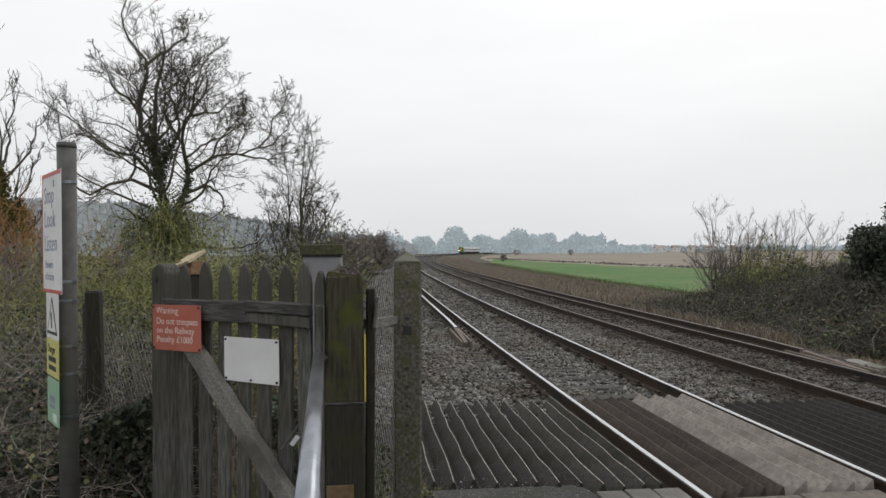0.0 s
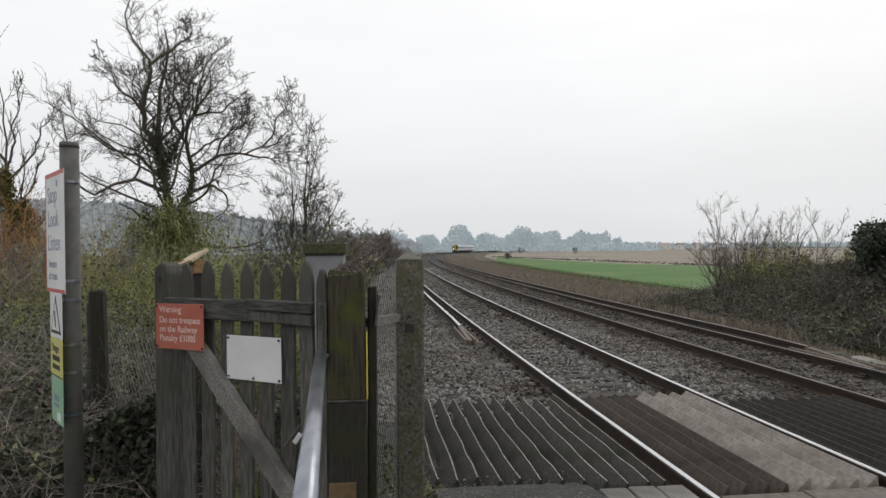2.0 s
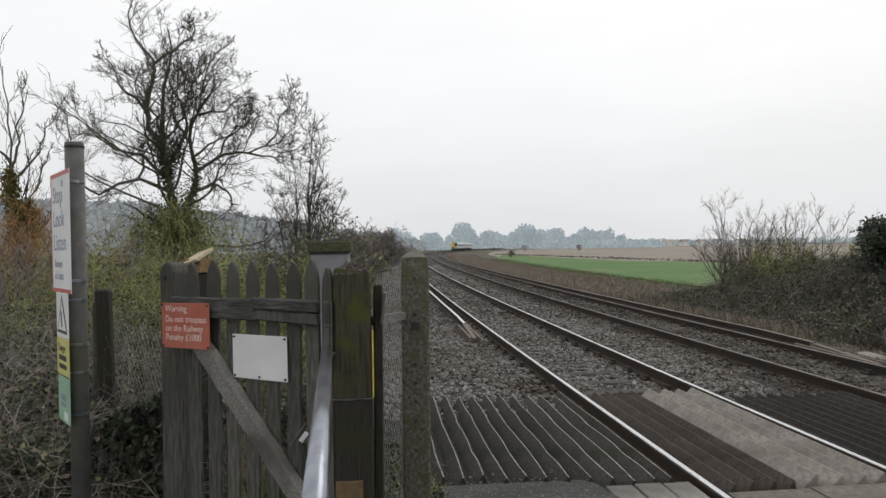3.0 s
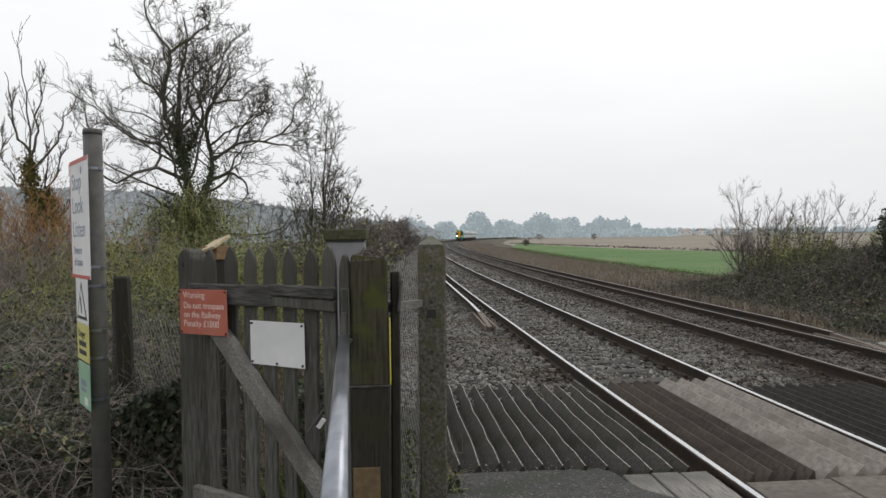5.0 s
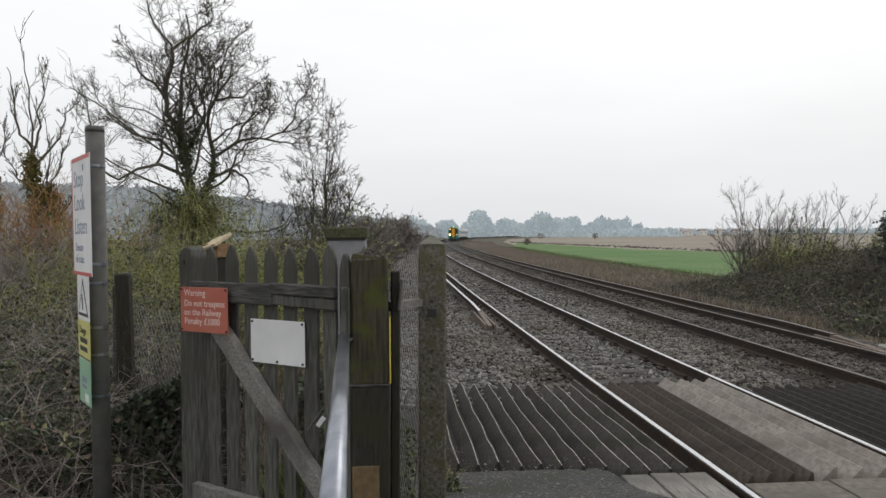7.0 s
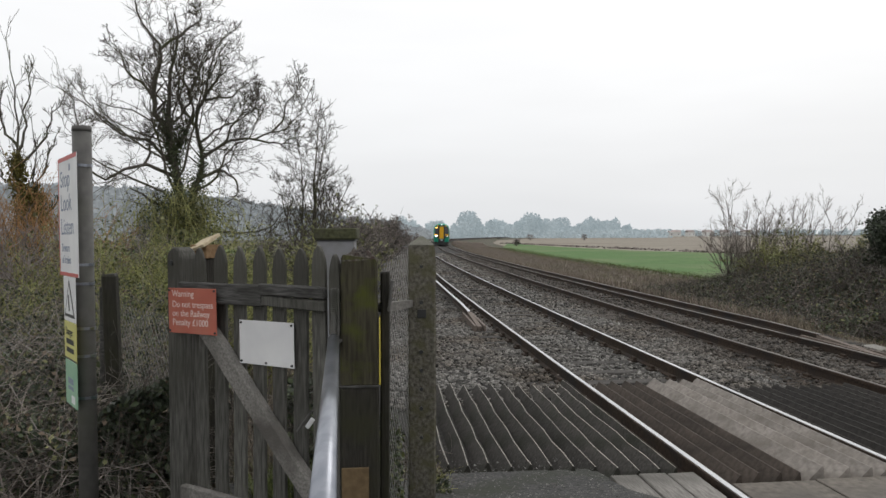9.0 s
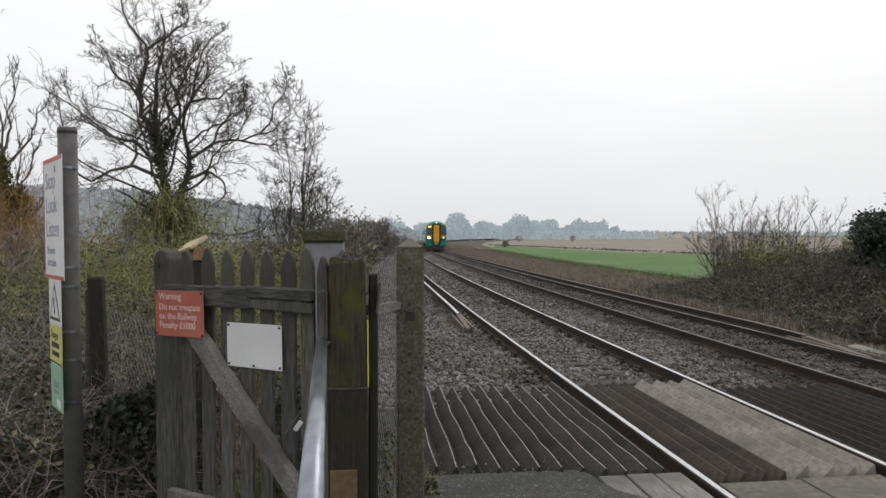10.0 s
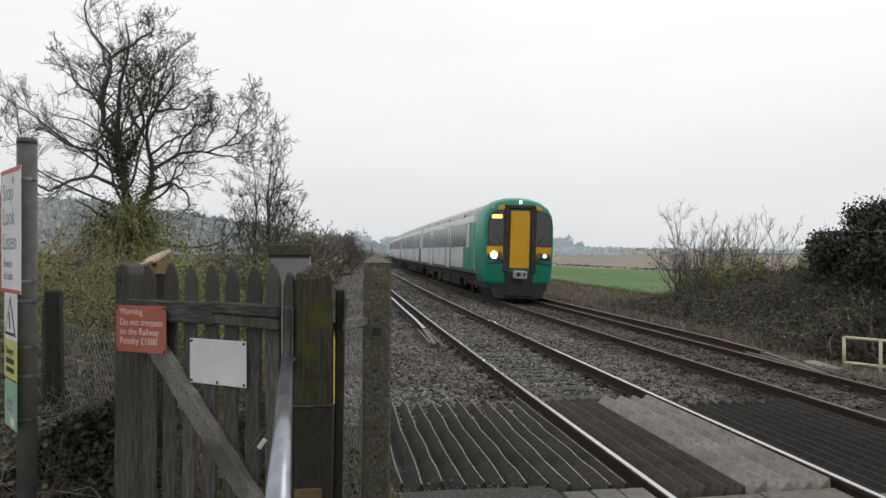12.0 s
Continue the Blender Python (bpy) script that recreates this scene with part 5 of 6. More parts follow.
    thing, lines = make_limbed_tree(-8.60, 22.0, "large bare winter tree with ivy round its forked trunk", limbs, [(13, 0.37, 0.58, 0.16), (7, 0.46, 0.54, 0.14), (5, 0.56, 0.52, 0.12)], 17, rmin=0.0080, wob=0.25)
    # ivy sleeves on the trunk and the two main stems, thick at the foot
    src = np.concatenate([lines[trunk][3:9], lines[right][0:6], lines[centre][0:4], lines[left][0:3]])
    leaves("ivy", src[rng.integers(0, len(src), 6500)] + rng.normal(size=(6500, 3)) * np.array([0.11, 0.11, 0.30]), 0.04, M_IVY, thing)
    foot = lines[trunk][5]
    leaves("ivy_mound", foot + np.array([-0.15, -0.2, -0.9]) + rng.normal(size=(11000, 3)) * np.array([0.55, 0.45, 0.85]), 0.04, M_IVY, thing)
    leaves("ivy_mound", foot + np.array([0.35, -0.5, 0.0]) + rng.normal(size=(2600, 3)) * np.array([0.45, 0.3, 0.45]), 0.045, M_BRAMBLE, thing)
    n = 620
    a = foot + np.array([0.05, -0.6, 0.05]) + rng.normal(size=(n, 3)) * np.array([0.75, 0.3, 0.40])
    d = np.column_stack([rng.normal(size=n) * 0.35, rng.normal(size=n) * 0.2, -rng.uniform(0.3, 1.0, n)])
    t = np.linspace(0, 1, 6)[None, :, None]
    tubes("shoot_mass", a[:, None] + d[:, None] * t + np.array([0, 0, 0.25]) * np.sin(np.pi * t), np.full((n, 6), 0.009), M_TWIGMOSS, thing)


big_tree()
make_tree(-6.05, 28.0, [(0, 0.0, 0, 7.2, 0.08, 0.03), (0.3, 0.16, 0, 6.2, 0.06, 0.05), (0.3, -0.22, 0, 5.8, 0.06, 0.05), (0.3, 0.40, 0.1, 4.8, 0.05, 0.05), (0.3, -0.45, 0.1, 4.2, 0.05, 0.05)],
          [(14, 0.34, 0.42, 0.40), (7, 0.5, 0.45, 0.25), (5, 0.55, 0.5, 0.1)], "slender bare grey tree behind the gate", ivy=900, ivy_top=2.5, rmin=0.0085, ivy_r=0.3, twig=M_TWIG, wander=0.07, seed=12)


def thin_tree(x, y, limbs, ivy_high, seed):
    thing, lines = make_limbed_tree(x, y, "tall thin bare tree with golden ivy on its lower trunk", limbs, [(13, 0.20, 0.34, 0.45), (5, 0.5, 0.45, 0.3)], seed, "thin trees", rmin=0.0085, twig=M_BARK, wob=0.18)
    n = 7000
    up = rng.random(n)
    z = lines[0][0][2] + 0.4 + ivy_high * up
    pts = np.stack([np.interp(z, lines[0][:, 2], lines[0][:, c]) for c in range(2)] + [z], 1) + rng.normal(size=(n, 3)) * (0.24 - 0.12 * up)[:, None]
    leaves("ivy", pts, 0.045, M_GOLDLEAF, thing)


thin_tree(-13.60, 20.0, [(None, 0, 0.095, 0.012, 0.0, ((1, 2.9), (-1, 2.8), (-3, 3.2))), (0, 0.62, 0.045, 0.010, 0.1, ((22, 0.8), (2, 1.3), (6, 1.2))), (0, 0.58, 0.045, 0.010, -0.1, ((28, 1.1), (10, 1.3), (14, 0.5))), (0, 0.66, 0.042, 0.010, 0.0, ((-20, 1.0), (-8, 1.1), (-14, 0.5))), (0, 0.5, 0.03, 0.009, 0.1, ((-48, 0.9), (-20, 0.9)))], 4.9, 13)
thin_tree(-13.05, 20.6, [(None, 0, 0.075, 0.010, 0.0, ((0, 2.6), (1, 2.0), (-3, 2.0))), (0, 0.66, 0.034, 0.009, 0.1, ((24, 0.9), (14, 1.0), (30, 0.3))), (0, 0.55, 0.034, 0.009, -0.1, ((36, 0.7), (18, 0.9)))], 3.8, 14)
thin_tree(-15.2, 21.0, [(None, 0, 0.08, 0.010, 0.0, ((1, 2.9), (-2, 2.6), (3, 2.4))), (0, 0.6, 0.04, 0.009, 0.1, ((22, 1.0), (8, 1.2))), (0, 0.66, 0.034, 0.009, -0.1, ((-24, 0.9), (-8, 1.1)))], 4.6, 15)
reseed(21)


def bush_twigs(centre, radius, tall, stems, orders, mats, name, label, leaf=0, leaf_mat=None, leaf_size=0.05, rmin=0.006, group="", r0=0.02, lean=0.7, fan=0.3):
    x, y = centre
    thing = empty(name, Matrix.Identity(4), label, "bush", group)
    ps = []
    for _ in range(stems):
        a, q = rng.uniform(0, 2 * math.pi), radius * math.sqrt(rng.random()) * 0.75
        bx, by = x + q * math.cos(a), y + q * math.sin(a)
        ps.append(stem_line((bx, by, height(bx, by) - 0.05), (lean * rng.normal() * 0.5 + fan * math.cos(a), lean * rng.normal() * 0.5 + fan * math.sin(a), 1), tall * rng.uniform(0.55, 1.05), 6, 0.16, 0.04))
    p = np.stack(ps)
    r = np.linspace(r0, r0 * 0.4, 6)[None].repeat(stems, 0)
    tubes("brushwood", p, r, mats[0], thing, 4)
    every = [p]
    for i, (n, ratio, spread, up) in enumerate(orders):
        p, r = branches(p, r, n, ratio, spread, up, rmin=rmin, kpts=4)
        tubes("twig_mass", p, r, mats[min(i + 1, len(mats) - 1)], thing)
        every.append(p)
    if leaf:
        src = np.concatenate([q.reshape(-1, 3) for q in every])
        leaves("foliage", src[rng.integers(0, len(src), leaf)] + rng.normal(scale=0.06, size=(leaf, 3)), leaf_size, leaf_mat, thing)
    return thing


# bushes behind the gate and along the left of the line
bush_twigs((-7.2, 55), 2.7, 3.3, 190, [(8, 0.42, 0.5, 0.2), (6, 0.5, 0.55, 0.1), (4, 0.5, 0.55, 0.1)], [M_TWIG, M_TWIG, M_TWIGRED], "bush", "dense dark bare bush beside the line", rmin=0.012, lean=0.35, fan=0.35)
for i in range(9):
    s = 66 + i * 17
    q = tr(s, -2.6 - 0.6 * (i % 2))
    bush_twigs((q.x, q.y), 2.6, 1.5 + 0.5 * (i % 3), 26, [(6, 0.5, 0.55, 0.2), (6, 0.5, 0.6, 0.1)], [M_TWIG, M_TWIGRED], "bush", "bare brown lineside bush", rmin=0.025, group="lineside bushes")
for bx, by, h, m, lf in ((-3.5, 15.5, 2.4, M_TWIG, 1500), (-4.0, 18.0, 2.6, M_TWIG, 1200), (-6.9, 15, 2.5, M_TWIGMOSS, 1400), (-7.9, 17, 2.7, M_TWIG, 1000), (-4.6, 33, 2.6, M_TWIGPALE, 300)):
    bush_twigs((bx, by), 1.3, h, 26, [(7, 0.5, 0.55, 0.2), (6, 0.5, 0.6, 0.1)], [M_TWIG, m], "bush", "tangled winter bush with mossy green twigs", leaf=lf, leaf_mat=M_BRAMBLE, leaf_size=0.05, rmin=0.007, group="bushes behind the gate")
for bx, by, h, m in ((-9.8, 14.5, 3.1, M_TWIGRUST), (-10.6, 16.0, 3.7, M_TWIGRUST), (-8.4, 13.0, 2.6, M_TWIGRED), (-7.4, 11.5, 2.2, M_TWIGRED), (-9.2, 12.0, 2.4, M_TWIGRED), (-12.2, 17.5, 3.9, M_TWIGRUST), (-6.4, 10.6, 2.1, M_TWIGRED), (-8.0, 15.5, 2.6, M_TWIGRED)):
    bush_twigs((bx, by), 1.2, h, 34, [(8, 0.45, 0.5, 0.25), (6, 0.5, 0.55, 0.15)], [M_TWIG, m], "bush", "dense bare bush with reddish-brown winter twigs" if m is M_TWIGRED else "dense bare bush with rusty orange winter twigs", rmin=0.0065, group="reddish bushes")
for bx, by, h in ((-4.6, 8.2, 1.9), (-3.7, 7.6, 1.7), (-5.5, 9.2, 2.05), (-3.0, 8.8, 1.75), (-4.2, 10.5, 2.1), (-5.8, 12.2, 2.5), (-4.9, 12.6, 2.4), (-3.3, 11.2, 2.0), (-6.8, 12.8, 2.5)):
    bush_twigs((bx, by), 0.9, h, 30, [(7, 0.5, 0.55, 0.2), (6, 0.5, 0.6, 0.1)], [M_TWIGMOSS, M_TWIGMOSS, M_TWIGMOSS], "bush", "mossy yellow-green tangled shrub", leaf=4200, leaf_mat=M_SHOOT, leaf_size=0.024, rmin=0.0035, group="mossy shrubs", r0=0.012)


def thicket(name, n_stems, n_leaves, place, reach, top, mats, leaf_mats, leaf_size, r, label, kpts=7):
    """Arching brambles: stems start at place() and arch outwards; leaves fill below the top surface."""
    thing = empty(name, Matrix.Identity(4), label, "brambles", "", "stuff")
    for m in mats:
        k = n_stems // len(mats)
        xy = place(k)
        g = np.array([height(a, b) for a, b in xy])
        ztop = top(xy)
        a = rng.uniform(0, 2 * np.pi, k)
        ln = reach * rng.uniform(0.4, 1.2, k)
        tt = np.linspace(0, 1, kpts)[None]
        hh = (ztop - g) * rng.uniform(0.45, 1.12, k)
        X = xy[:, :1] + np.cos(a)[:, None] * ln[:, None] * (tt - 0.45)
        Y = xy[:, 1:] + np.sin(a)[:, None] * ln[:, None] * (tt - 0.45)
        lean = rng.uniform(0.35, 0.9, k)[:, None]
        Z = g[:, None] + hh[:, None] * np.clip(np.sin(np.pi * np.clip(tt * lean + 0.12, 0, 1)), 0, 1)
        P = np.stack([X, Y, Z], -1) + rng.normal(scale=0.035, size=(k, kpts, 3))
        R = r * rng.uniform(0.6, 1.5, k)[:, None] * np.linspace(1.1, 0.5, kpts)[None]
        tubes("canes", P, R, m, thing)
        P2, R2 = branches(P, R, 3, 0.35, 0.7, 0.05, kpts=4, rmin=r * 0.5)
        tubes("twig_mass", P2, R2, m, thing)
    for m, share in leaf_mats:
        k = int(n_leaves * share)
        xy = place(k)
        g = np.array([height(a, b) for a, b in xy])
        z = g + (top(xy) - g) * (1 - rng.random(k) ** 1.7 * 0.95)
        leaves("foliage", np.column_stack([xy, z]), leaf_size, m, thing)
    return thing


def left_place(k):
    y = rng.uniform(3.9, 8.5, k)
    x = -1.85 - (y - 3.9) * 0.22 - rng.random(k) * (1.6 + (y - 3.9) * 0.75)
    return np.column_stack([x, y])


def left_top(xy):
    x, y = xy.T
    return 0.52 + 0.09 * (y - 3.9) + 0.10 * np.sin(x * 3.1 + y) + 0.08 * np.sin(y * 4.0) + 0.06 * np.clip(-x - 2.2, 0, 3)


thicket("bramble_thicket", 1700, 46000, left_place, 1.5, left_top, [M_TWIGPALE, M_TWIG, M_TWIGPALE, M_TWIGRED], [(M_LEAFDARK, 0.45), (M_IVY, 0.3), (M_DEADLEAF, 0.12), (M_BRAMBLE, 0.13)], 0.022, 0.0032, "tangled leafless brambles and dark ivy beside the path")


def bank_place(k):
    y = rng.uniform(3.95, 5.2, k)
    x = rng.uniform(-2.4, -1.62, k) - 0.1 * (y - 4)
    return np.column_stack([x, y])


def bank_top(xy):
    return 0.38 + 0.62 * np.clip((xy[:, 0] + 2.5) / 0.85, 0, 1) + 0.05 * np.sin(xy[:, 0] * 9 + xy[:, 1] * 5)


thicket("ivy_bank", 260, 17000, bank_place, 0.6, bank_top, [M_TWIG, M_TWIG], [(M_LEAFDARK, 0.72), (M_IVY, 0.2), (M_DEADLEAF, 0.08)], 0.024, 0.003, "dark ivy heaped against the gate post")


def mound_place(k):
    s = rng.uniform(13.4, 25, k)
    u = 9.5 + rng.random(k) * 6.5
    return np.array([tr(a, b).xy[:] for a, b in zip(s, u)])


def mound_top(xy):
    out = []
    for x, y in xy:
        s, u = su(x, y)
        rise = min(max((u - 9.4) / 4.2, 0), 1)
        out.append(-0.35 + 1.75 * rise * lerp_table([(11, 0.7), (14, 1.0), (17.5, 1.0), (21, 0.82), (25, 0.25)], s) + 0.18 * noise.noise((x * 0.9, y * 0.9, 2)) + 0.15 * noise.noise((x * 2.5, y * 2.5, 5)))
    return np.array(out)


thicket("bramble_bank", 3800, 42000, mound_place, 1.8, mound_top, [M_TWIG, M_TWIGRED, M_TWIG], [(M_BRAMBLE, 0.14), (M_IVY, 0.36), (M_LEAFDARK, 0.32), (M_DEADLEAF, 0.18)], 0.040, 0.0055, "bank of dark brambles beyond the far track")

for bx, by, h in ((10.0, 24.0, 3.8), (11.0, 25.2, 3.4), (12.4, 24.3, 4.0)):
    bush_twigs((bx, by), 0.5, h, 22, [(9, 0.30, 0.38, 0.35), (7, 0.45, 0.45, 0.2)], [M_TWIG, M_TWIG, M_TWIGPALE], "bush", "bare pale-stemmed upright bush in the brambles", rmin=0.0055, group="bare bushes", lean=0.12, fan=0.12)
for bx, by, h in ((11.0, 22.5, 2.5), (12.2, 22.8, 2.7), (13.4, 22.5, 2.4), (11.9, 21.2, 2.3)):
    bush_twigs((bx, by), 1.3, h, 26, [(6, 0.5, 0.55, 0.2), (5, 0.5, 0.6, 0.1)], [M_TWIGMOSS], "bush", "olive-green tangled shrub on the bramble bank", leaf=2500, leaf_mat=M_BRAMBLE, leaf_size=0.05, rmin=0.006, group="olive shrubs")


def make_evergreen(x, y, rx, ry, h, n, label):
    """A dense ivy-clad thorn: leaf clumps in a lumpy crown over bare twigs."""
    g = height(x, y)
    thing = empty("evergreen_bush", Matrix.Identity(4), label, "bush")
    P = np.stack([stem_line((x + rng.normal() * 0.3, y + rng.normal() * 0.3, g), (rng.normal() * 0.4, rng.normal() * 0.4, 1), h * rng.uniform(0.4, 0.7), 6, 0.12) for _ in range(9)])
    tubes("brushwood", P, np.linspace(0.07, 0.03, 6)[None].repeat(9, 0), M_BARK, thing, 5)
    clumps = rng.normal(size=(150, 3))
    clumps /= np.linalg.norm(clumps, axis=1, keepdims=True)
    clumps *= (0.55 + 0.45 * rng.random((150, 1)))
    c = np.array([x, y, g + h * 0.52]) + clumps * np.array([rx, ry, h * 0.46])
    pts = c[rng.integers(0, 150, n)] + rng.normal(size=(n, 3)) * 0.16
    leaves("foliage", pts, 0.042, M_LEAFDARK, thing)
    core = np.array([x, y, g + h * 0.5]) + np.clip(rng.normal(size=(n // 3, 3)) * 0.42, -0.75, 0.75) * np.array([rx, ry, h * 0.40])
    leaves("inner_foliage", core, 0.06, M_LEAFDARK, thing)
    q, r = branches(P, np.full((9, 6), 0.02), 16, 0.5, 0.7, 0.1, rmin=0.008)
    q2, r2 = branches(q, r, 5, 0.5, 0.6, 0.1, rmin=0.006)
    tubes("twig_mass", q, r, M_TWIG, thing)
    tubes("twig_mass", q2, r2, M_TWIG, thing)


make_evergreen(12.15, 16.6, 1.75, 1.9, 4.15, 90000, "dark evergreen ivy-clad bush on the bank")
make_evergreen(14.5, 15.6, 2.1, 2.2, 4.4, 60000, "dark evergreen ivy-clad bush on the bank")
bush_twigs((10.9, 17.6), 0.5, 2.7, 14, [(6, 0.45, 0.5, 0.2), (5, 0.5, 0.55, 0.1)], [M_TWIG], "bush", "bare thorny twigs beside the evergreen", rmin=0.0065)


def blades(name, n, place, tall, width, material, label):
    """Grass: one bent blade of two quads at each place."""
    xy = place(n)
    z = np.array([height(a, b) for a, b in xy])
    a = rng.uniform(0, 2 * np.pi, n)
    h = tall * rng.uniform(0.5, 1.3, n)
    w = np.stack([np.cos(a), np.sin(a), 0 * a], 1) * (width * 0.5)
    ln = np.stack([-np.sin(a), np.cos(a), 0 * a], 1) * (h * rng.uniform(-1.1, 1.1, n))[:, None]
    p = np.column_stack([xy, z])
    up = np.array([0, 0, 1.0]) * h[:, None]
    V = np.stack([p - w, p + w, p + 0.55 * up + 0.3 * ln + w * 0.7, p + 0.55 * up + 0.3 * ln - w * 0.7, p + up * 0.95 + ln], 1)
    i = np.arange(n)[:, None] * 5
    F = np.concatenate([i + np.array([[0, 1, 2]]), i + np.array([[0, 2, 3]]), i + np.array([[3, 2, 4]])], 1).reshape(-1, 3)
    return tagged(mesh_np(name, V.reshape(-1, 3), F, material), label, "grass", kind="stuff")


def strip(s0, s1, u0, u1, power=1.0):
    def f(k):
        s = s0 + (s1 - s0) * rng.random(k) ** power
        u = rng.uniform(u0, u1, k)
        return np.array([tr(a, b).xy[:] for a, b in zip(s, u)])
    return f


blades("short_grass", 5000, strip(8, 14.5, 8.6, 13), 0.10, 0.010, M_STRAW, "short dead grass by the far railing")
blades("dry_grass", 60000, strip(14, 150, 8.9, 19, 1.7), 0.28, 0.013, M_STRAW, "dry brown grass and weeds on the cutting side")
blades("dead_weeds", 60000, strip(15, 240, 9.0, 18, 1.5), 0.30, 0.016, M_WEED, "dead brown weeds beside the far track")
blades("dark_scrub", 12000, strip(18, 200, 9.4, 17, 1.5), 0.36, 0.016, M_TWIGRED, "dark leafless scrub on the bank")
blades("field_edge_grass", 14000, strip(26, 150, 16.0, 22, 1.4), 0.22, 0.028, M_GRASS, "rough green grass along the field edge")
blades("bank_grass", 9000, strip(14, 60, 9.6, 15, 1.3), 0.26, 0.015, M_GRASS, "winter grass among the dead weeds")
blades("verge_grass", 9000, strip(5.5, 45, -1.9, -0.3, 1.4), 0.30, 0.012, M_STRAW, "dry grass along the fence line")
blades("rough_grass", 15000, strip(9, 70, -9, -1.6, 1.2), 0.5, 0.03, M_GRASS, "rough winter grass left of the line")
blades("edge_weeds", 2600, strip(4.75, 5.6, -0.6, 0.6), 0.07, 0.008, M_GRASS, "small green weeds at the edge of the path")
blades("post_grass", 900, strip(3.6, 5.2, -0.75, -0.25), 0.28, 0.008, M_GRASS, "green grass at the foot of the posts")


def edge_place(k):
    return strip(4.9, 5.9, -0.35, 0.5)(k)


thicket("weed_edge", 60, 2600, edge_place, 0.25, lambda xy: -0.17 + 0.16 * rng.random(len(xy)), [M_TWIGPALE], [(M_BRAMBLE, 0.6), (M_DEADLEAF, 0.4)], 0.014, 0.002, "low green weeds and dead leaves at the deck edge")
thicket("post_ivy", 50, 1500, strip(4.35, 5.1, -0.62, -0.42), 0.3, lambda xy: np.full(len(xy), 0.75), [M_TWIG], [(M_LEAFDARK, 0.6), (M_IVY, 0.4)], 0.022, 0.003, "dark ivy climbing behind the concrete post")

thicket("post_weeds", 40, 800, strip(4.5, 5.3, 0.33, 0.50), 0.16, lambda xy: 0.05 - 0.25 * np.clip(xy[:, 1] - 4.4, 0, 1) + 0.06 * np.sin(xy[:, 1] * 30), [M_TWIG, M_TWIGMOSS], [(M_LEAFDARK, 0.4), (M_IVY, 0.4), (M_SHOOT, 0.2)], 0.018, 0.0022, "weeds and ivy at the foot of the concrete post")
thicket("gap_weeds", 24, 1300, strip(3.6, 4.5, -0.04, 0.14), 0.16, lambda xy: 0.58 + 0.12 * np.sin(xy[:, 1] * 14), [M_TWIG, M_TWIG], [(M_SHOOT, 0.25), (M_IVY, 0.45), (M_LEAFDARK, 0.3)], 0.016, 0.002, "green weeds growing through the wire mesh")

# ---- the distance: woods and hill with haze in their colour, and houses ----


def make_far_woods():
    thing = empty("backdrop_woods", Matrix.Identity(4), "line of distant trees, blue-grey haze painted into their glowing colour", "woods", "", "structure")
    pts, trunks = [], []
    for i in range(120):
        x = rng.uniform(-60, 170)
        y = 560 + rng.uniform(-20, 40) + 0.25 * x
        h = 10 + 14.5 * (0.5 + 0.5 * math.sin(x * 0.17) * math.sin(x * 0.067 + 1)) * rng.uniform(0.5, 1.1)
        h *= lerp_table([(-60, 0.9), (90, 1.0), (135, 0.8), (165, 0.45)], x)
        trunks.append(np.array([(x, y, -1.2), (x, y, h * 0.5), (x + rng.normal(), y, h * 0.9)]))
        m = 170
        c = rng.normal(size=(m, 3))
        c /= np.linalg.norm(c, axis=1, keepdims=True)
        c *= rng.random((m, 1)) ** 0.4 * np.array([h * 0.30, h * 0.3, h * 0.42])
        pts.append(c + np.array([x, y, h * 0.52]))
    pts.append(np.column_stack([rng.uniform(-70, 175, 5000), rng.uniform(550, 600, 5000), -1 + 6.5 * rng.random(5000) ** 1.3]))
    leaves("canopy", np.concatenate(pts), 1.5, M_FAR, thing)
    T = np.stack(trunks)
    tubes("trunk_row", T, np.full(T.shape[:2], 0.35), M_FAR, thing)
    pts = []
    for i in range(190):
        x = rng.uniform(150, 760)
        y = 900 + rng.uniform(-60, 60)
        h = rng.uniform(4, 10)
        m = 40
        c = rng.normal(size=(m, 3))
        c /= np.linalg.norm(c, axis=1, keepdims=True)
        pts.append(c * rng.random((m, 1)) ** 0.4 * np.array([h * 0.6, h * 0.5, h * 0.45]) + np.array([x, y, h * 0.4]))
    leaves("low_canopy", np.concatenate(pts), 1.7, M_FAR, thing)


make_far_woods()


def make_hill():
    verts, faces = [], []
    xs = np.linspace(-620, -20, 90)
    for j, (k, y) in enumerate(((0.0, 470), (0.75, 500), (1.0, 540), (0.9, 620))):
        for x in xs:
            h = lerp_table([(-620, 48), (-330, 42), (-240, 38), (-160, 26), (-90, 15), (-20, 3)], x)
            verts.append((x, y, -1.3 + k * h + 2.2 * k * noise.noise((x * 0.09, y, 0)) + 1.2 * k * noise.noise((x * 0.35, y, 4))))
    w = len(xs)
    faces = [(j * w + i, j * w + i + 1, (j + 1) * w + i + 1, (j + 1) * w + i) for j in range(3) for i in range(w - 1)]
    hill = tagged(raw("backdrop_hill", verts, faces, M_FARHILL, smooth=True), "wooded hill in the distance, haze painted into its glowing colour", "hill", kind="structure")
    n = 9000
    x = rng.uniform(-600, -20, n)
    k = rng.random(n)
    h = np.interp(x, [-620, -330, -240, -160, -90, -20], [48, 42, 38, 26, 15, 3])
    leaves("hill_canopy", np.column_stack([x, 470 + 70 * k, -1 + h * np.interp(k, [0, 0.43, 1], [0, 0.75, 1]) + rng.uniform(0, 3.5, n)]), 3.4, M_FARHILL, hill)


make_hill()


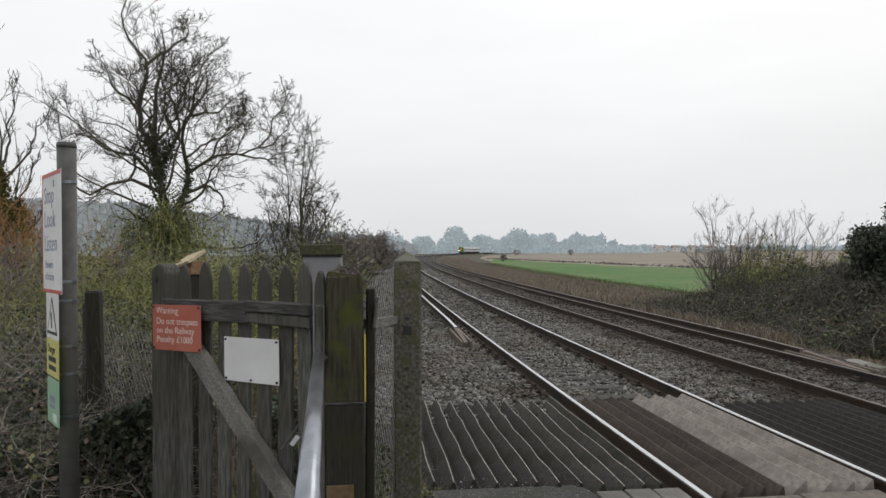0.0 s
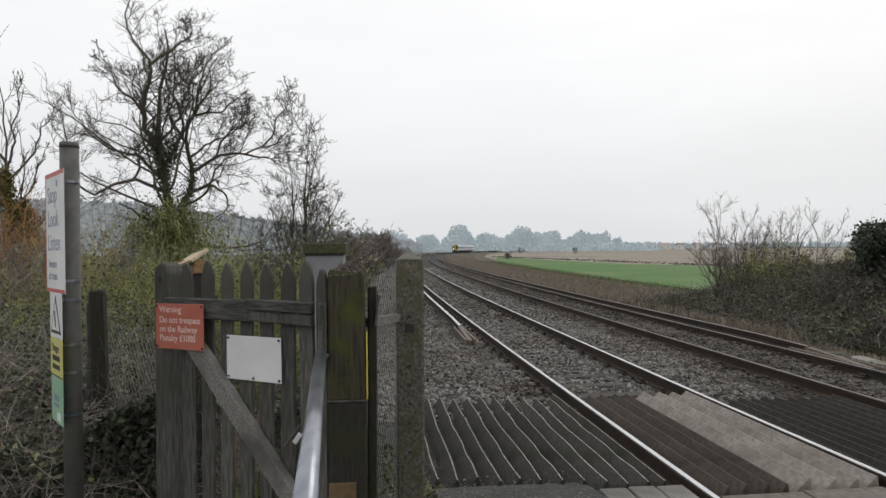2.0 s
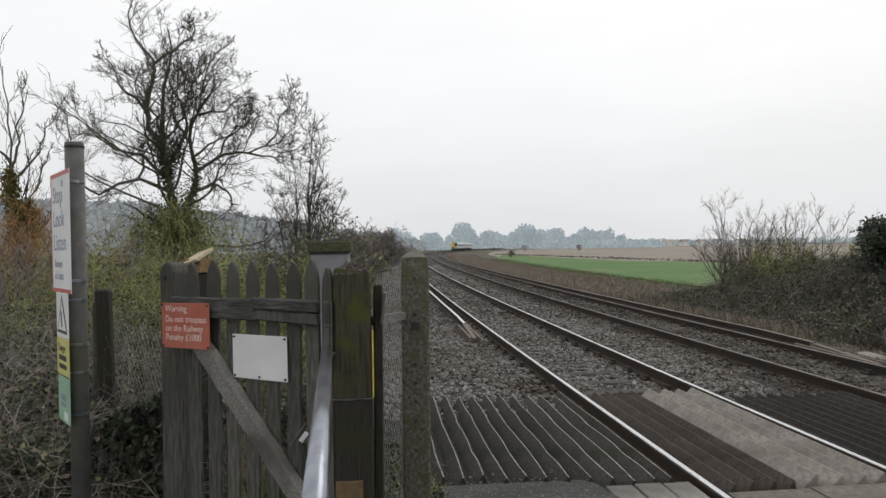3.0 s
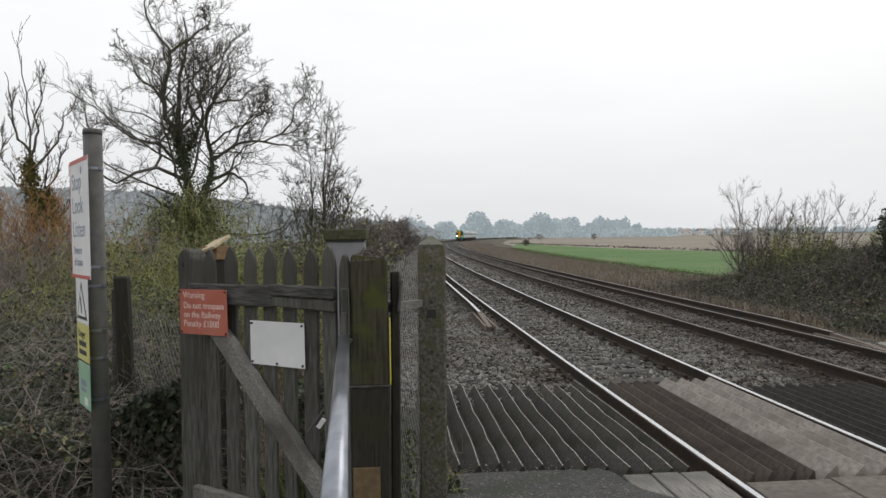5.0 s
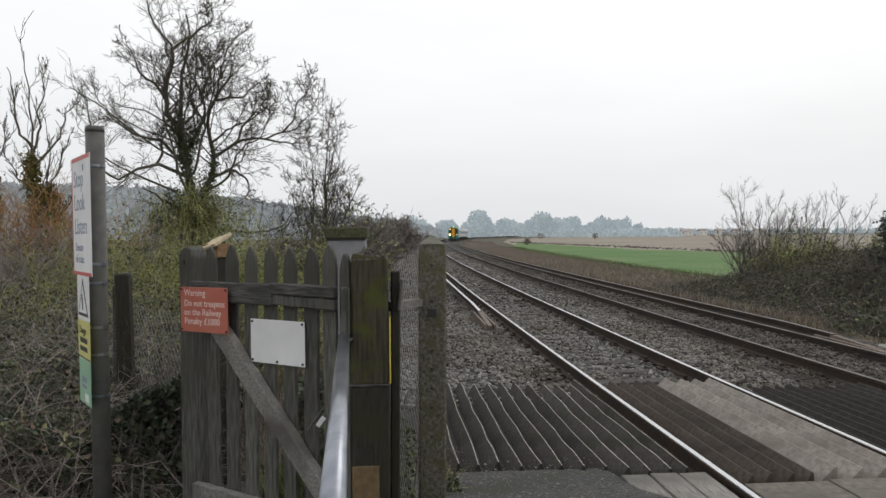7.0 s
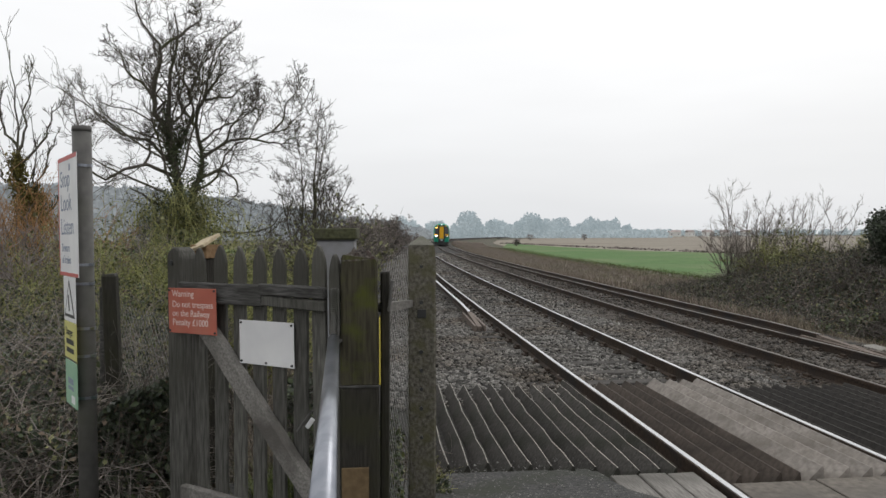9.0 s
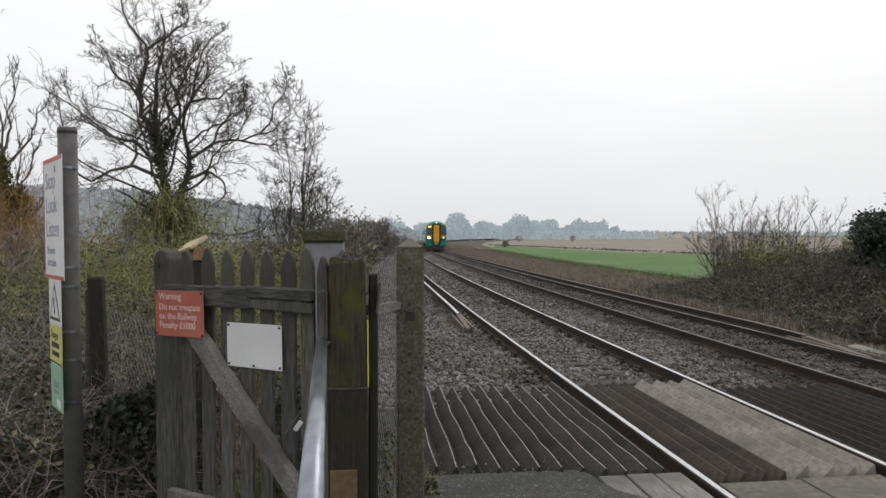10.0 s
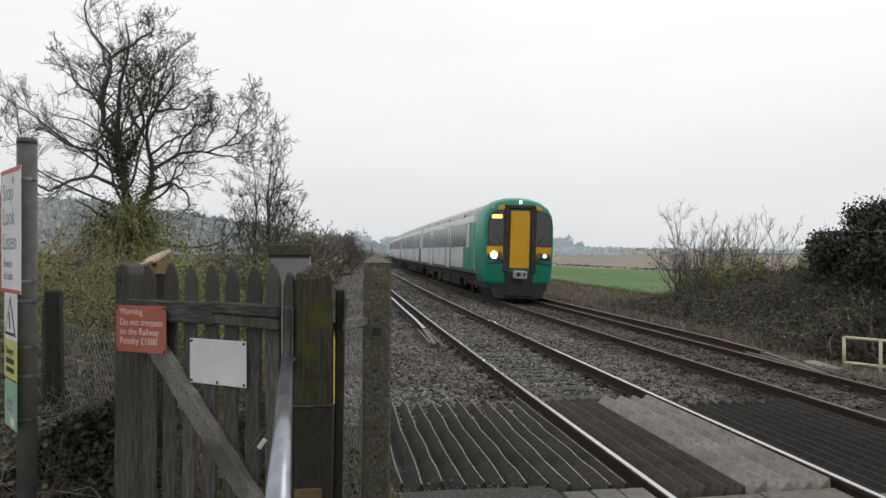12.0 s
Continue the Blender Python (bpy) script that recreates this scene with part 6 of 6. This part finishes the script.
def make_house(x, y, w, d, h, turn):
    thing = empty("house", pose(x, y, -1.2, 0, 0, turn), "small pale rendered house far across the fields", "house", "far houses")
    part("wall", box((w, d, h), (0, 0, h / 2)), M_FARHOUSE, thing)
    bm = bmesh.new()
    o = [(-d / 2 - 0.3, h), (d / 2 + 0.3, h), (0, h + d * 0.42)]
    f = bm.faces.new([bm.verts.new((-w / 2 - 0.3, a, b)) for a, b in o])
    for v in bmesh.ops.extrude_face_region(bm, geom=[f])["geom"]:
        if isinstance(v, bmesh.types.BMVert):
            v.co.x += w + 0.6
    bmesh.ops.recalc_face_normals(bm, faces=bm.faces)
    part("roof", bm, M_FARROOF, thing)
    for k in (-0.3, 0.3):
        part("window", box((1.2, 0.1, 1.3), (k * w, -d / 2 - 0.02, h * 0.55)), M_TGLASS, thing)


for hx, hy, hw, ht in ((212, 800, 12, 10), (226, 806, 9, -5), (243, 810, 10, 8), (262, 820, 14, 0), (279, 815, 9, 15), (305, 830, 11, 5), (330, 840, 10, -8), (360, 850, 12, 4)):
    make_house(hx, hy, hw, 7, 5.0, ht)


def make_far_shrubs():
    thing = empty("far_shrubs", Matrix.Identity(4), "scattered shrubs and low hedges across the fields", "shrubs", "", "stuff")
    pts = []
    for x, y, h, w in ((15.5, 175, 2.2, 2.4), (36, 330, 4, 4), (62, 330, 3.5, 3), (128, 340, 4.5, 4), (150, 420, 7, 7)):
        m = 160
        c = rng.normal(size=(m, 3))
        c /= np.linalg.norm(c, axis=1, keepdims=True)
        pts.append(c * rng.random((m, 1)) ** 0.4 * np.array([w * 0.5, w * 0.5, h * 0.45]) + np.array([x, y, -1.1 + h * 0.45]))
    for i in range(260):
        k = rng.random()
        a, b = (16, 226), (40, 100)
        x, y = (a[0] + (b[0] - a[0]) * k, a[1] + (b[1] - a[1]) * k) if i < 130 else (40 + 45 * k, 100 - 24 * k)
        pts.append(rng.normal(size=(7, 3)) * np.array([0.9, 0.9, 0.06]) + np.array([x, y, -1.02]))
    leaves("clumps", np.concatenate(pts), 0.26, M_TWIGRED, thing)


make_far_shrubs()


def motions():
    for i, car in enumerate(TRAIN):
        walk(car, [(t * 0.5, car_pose(t * 0.5, i)) for t in range(25)])


motions()
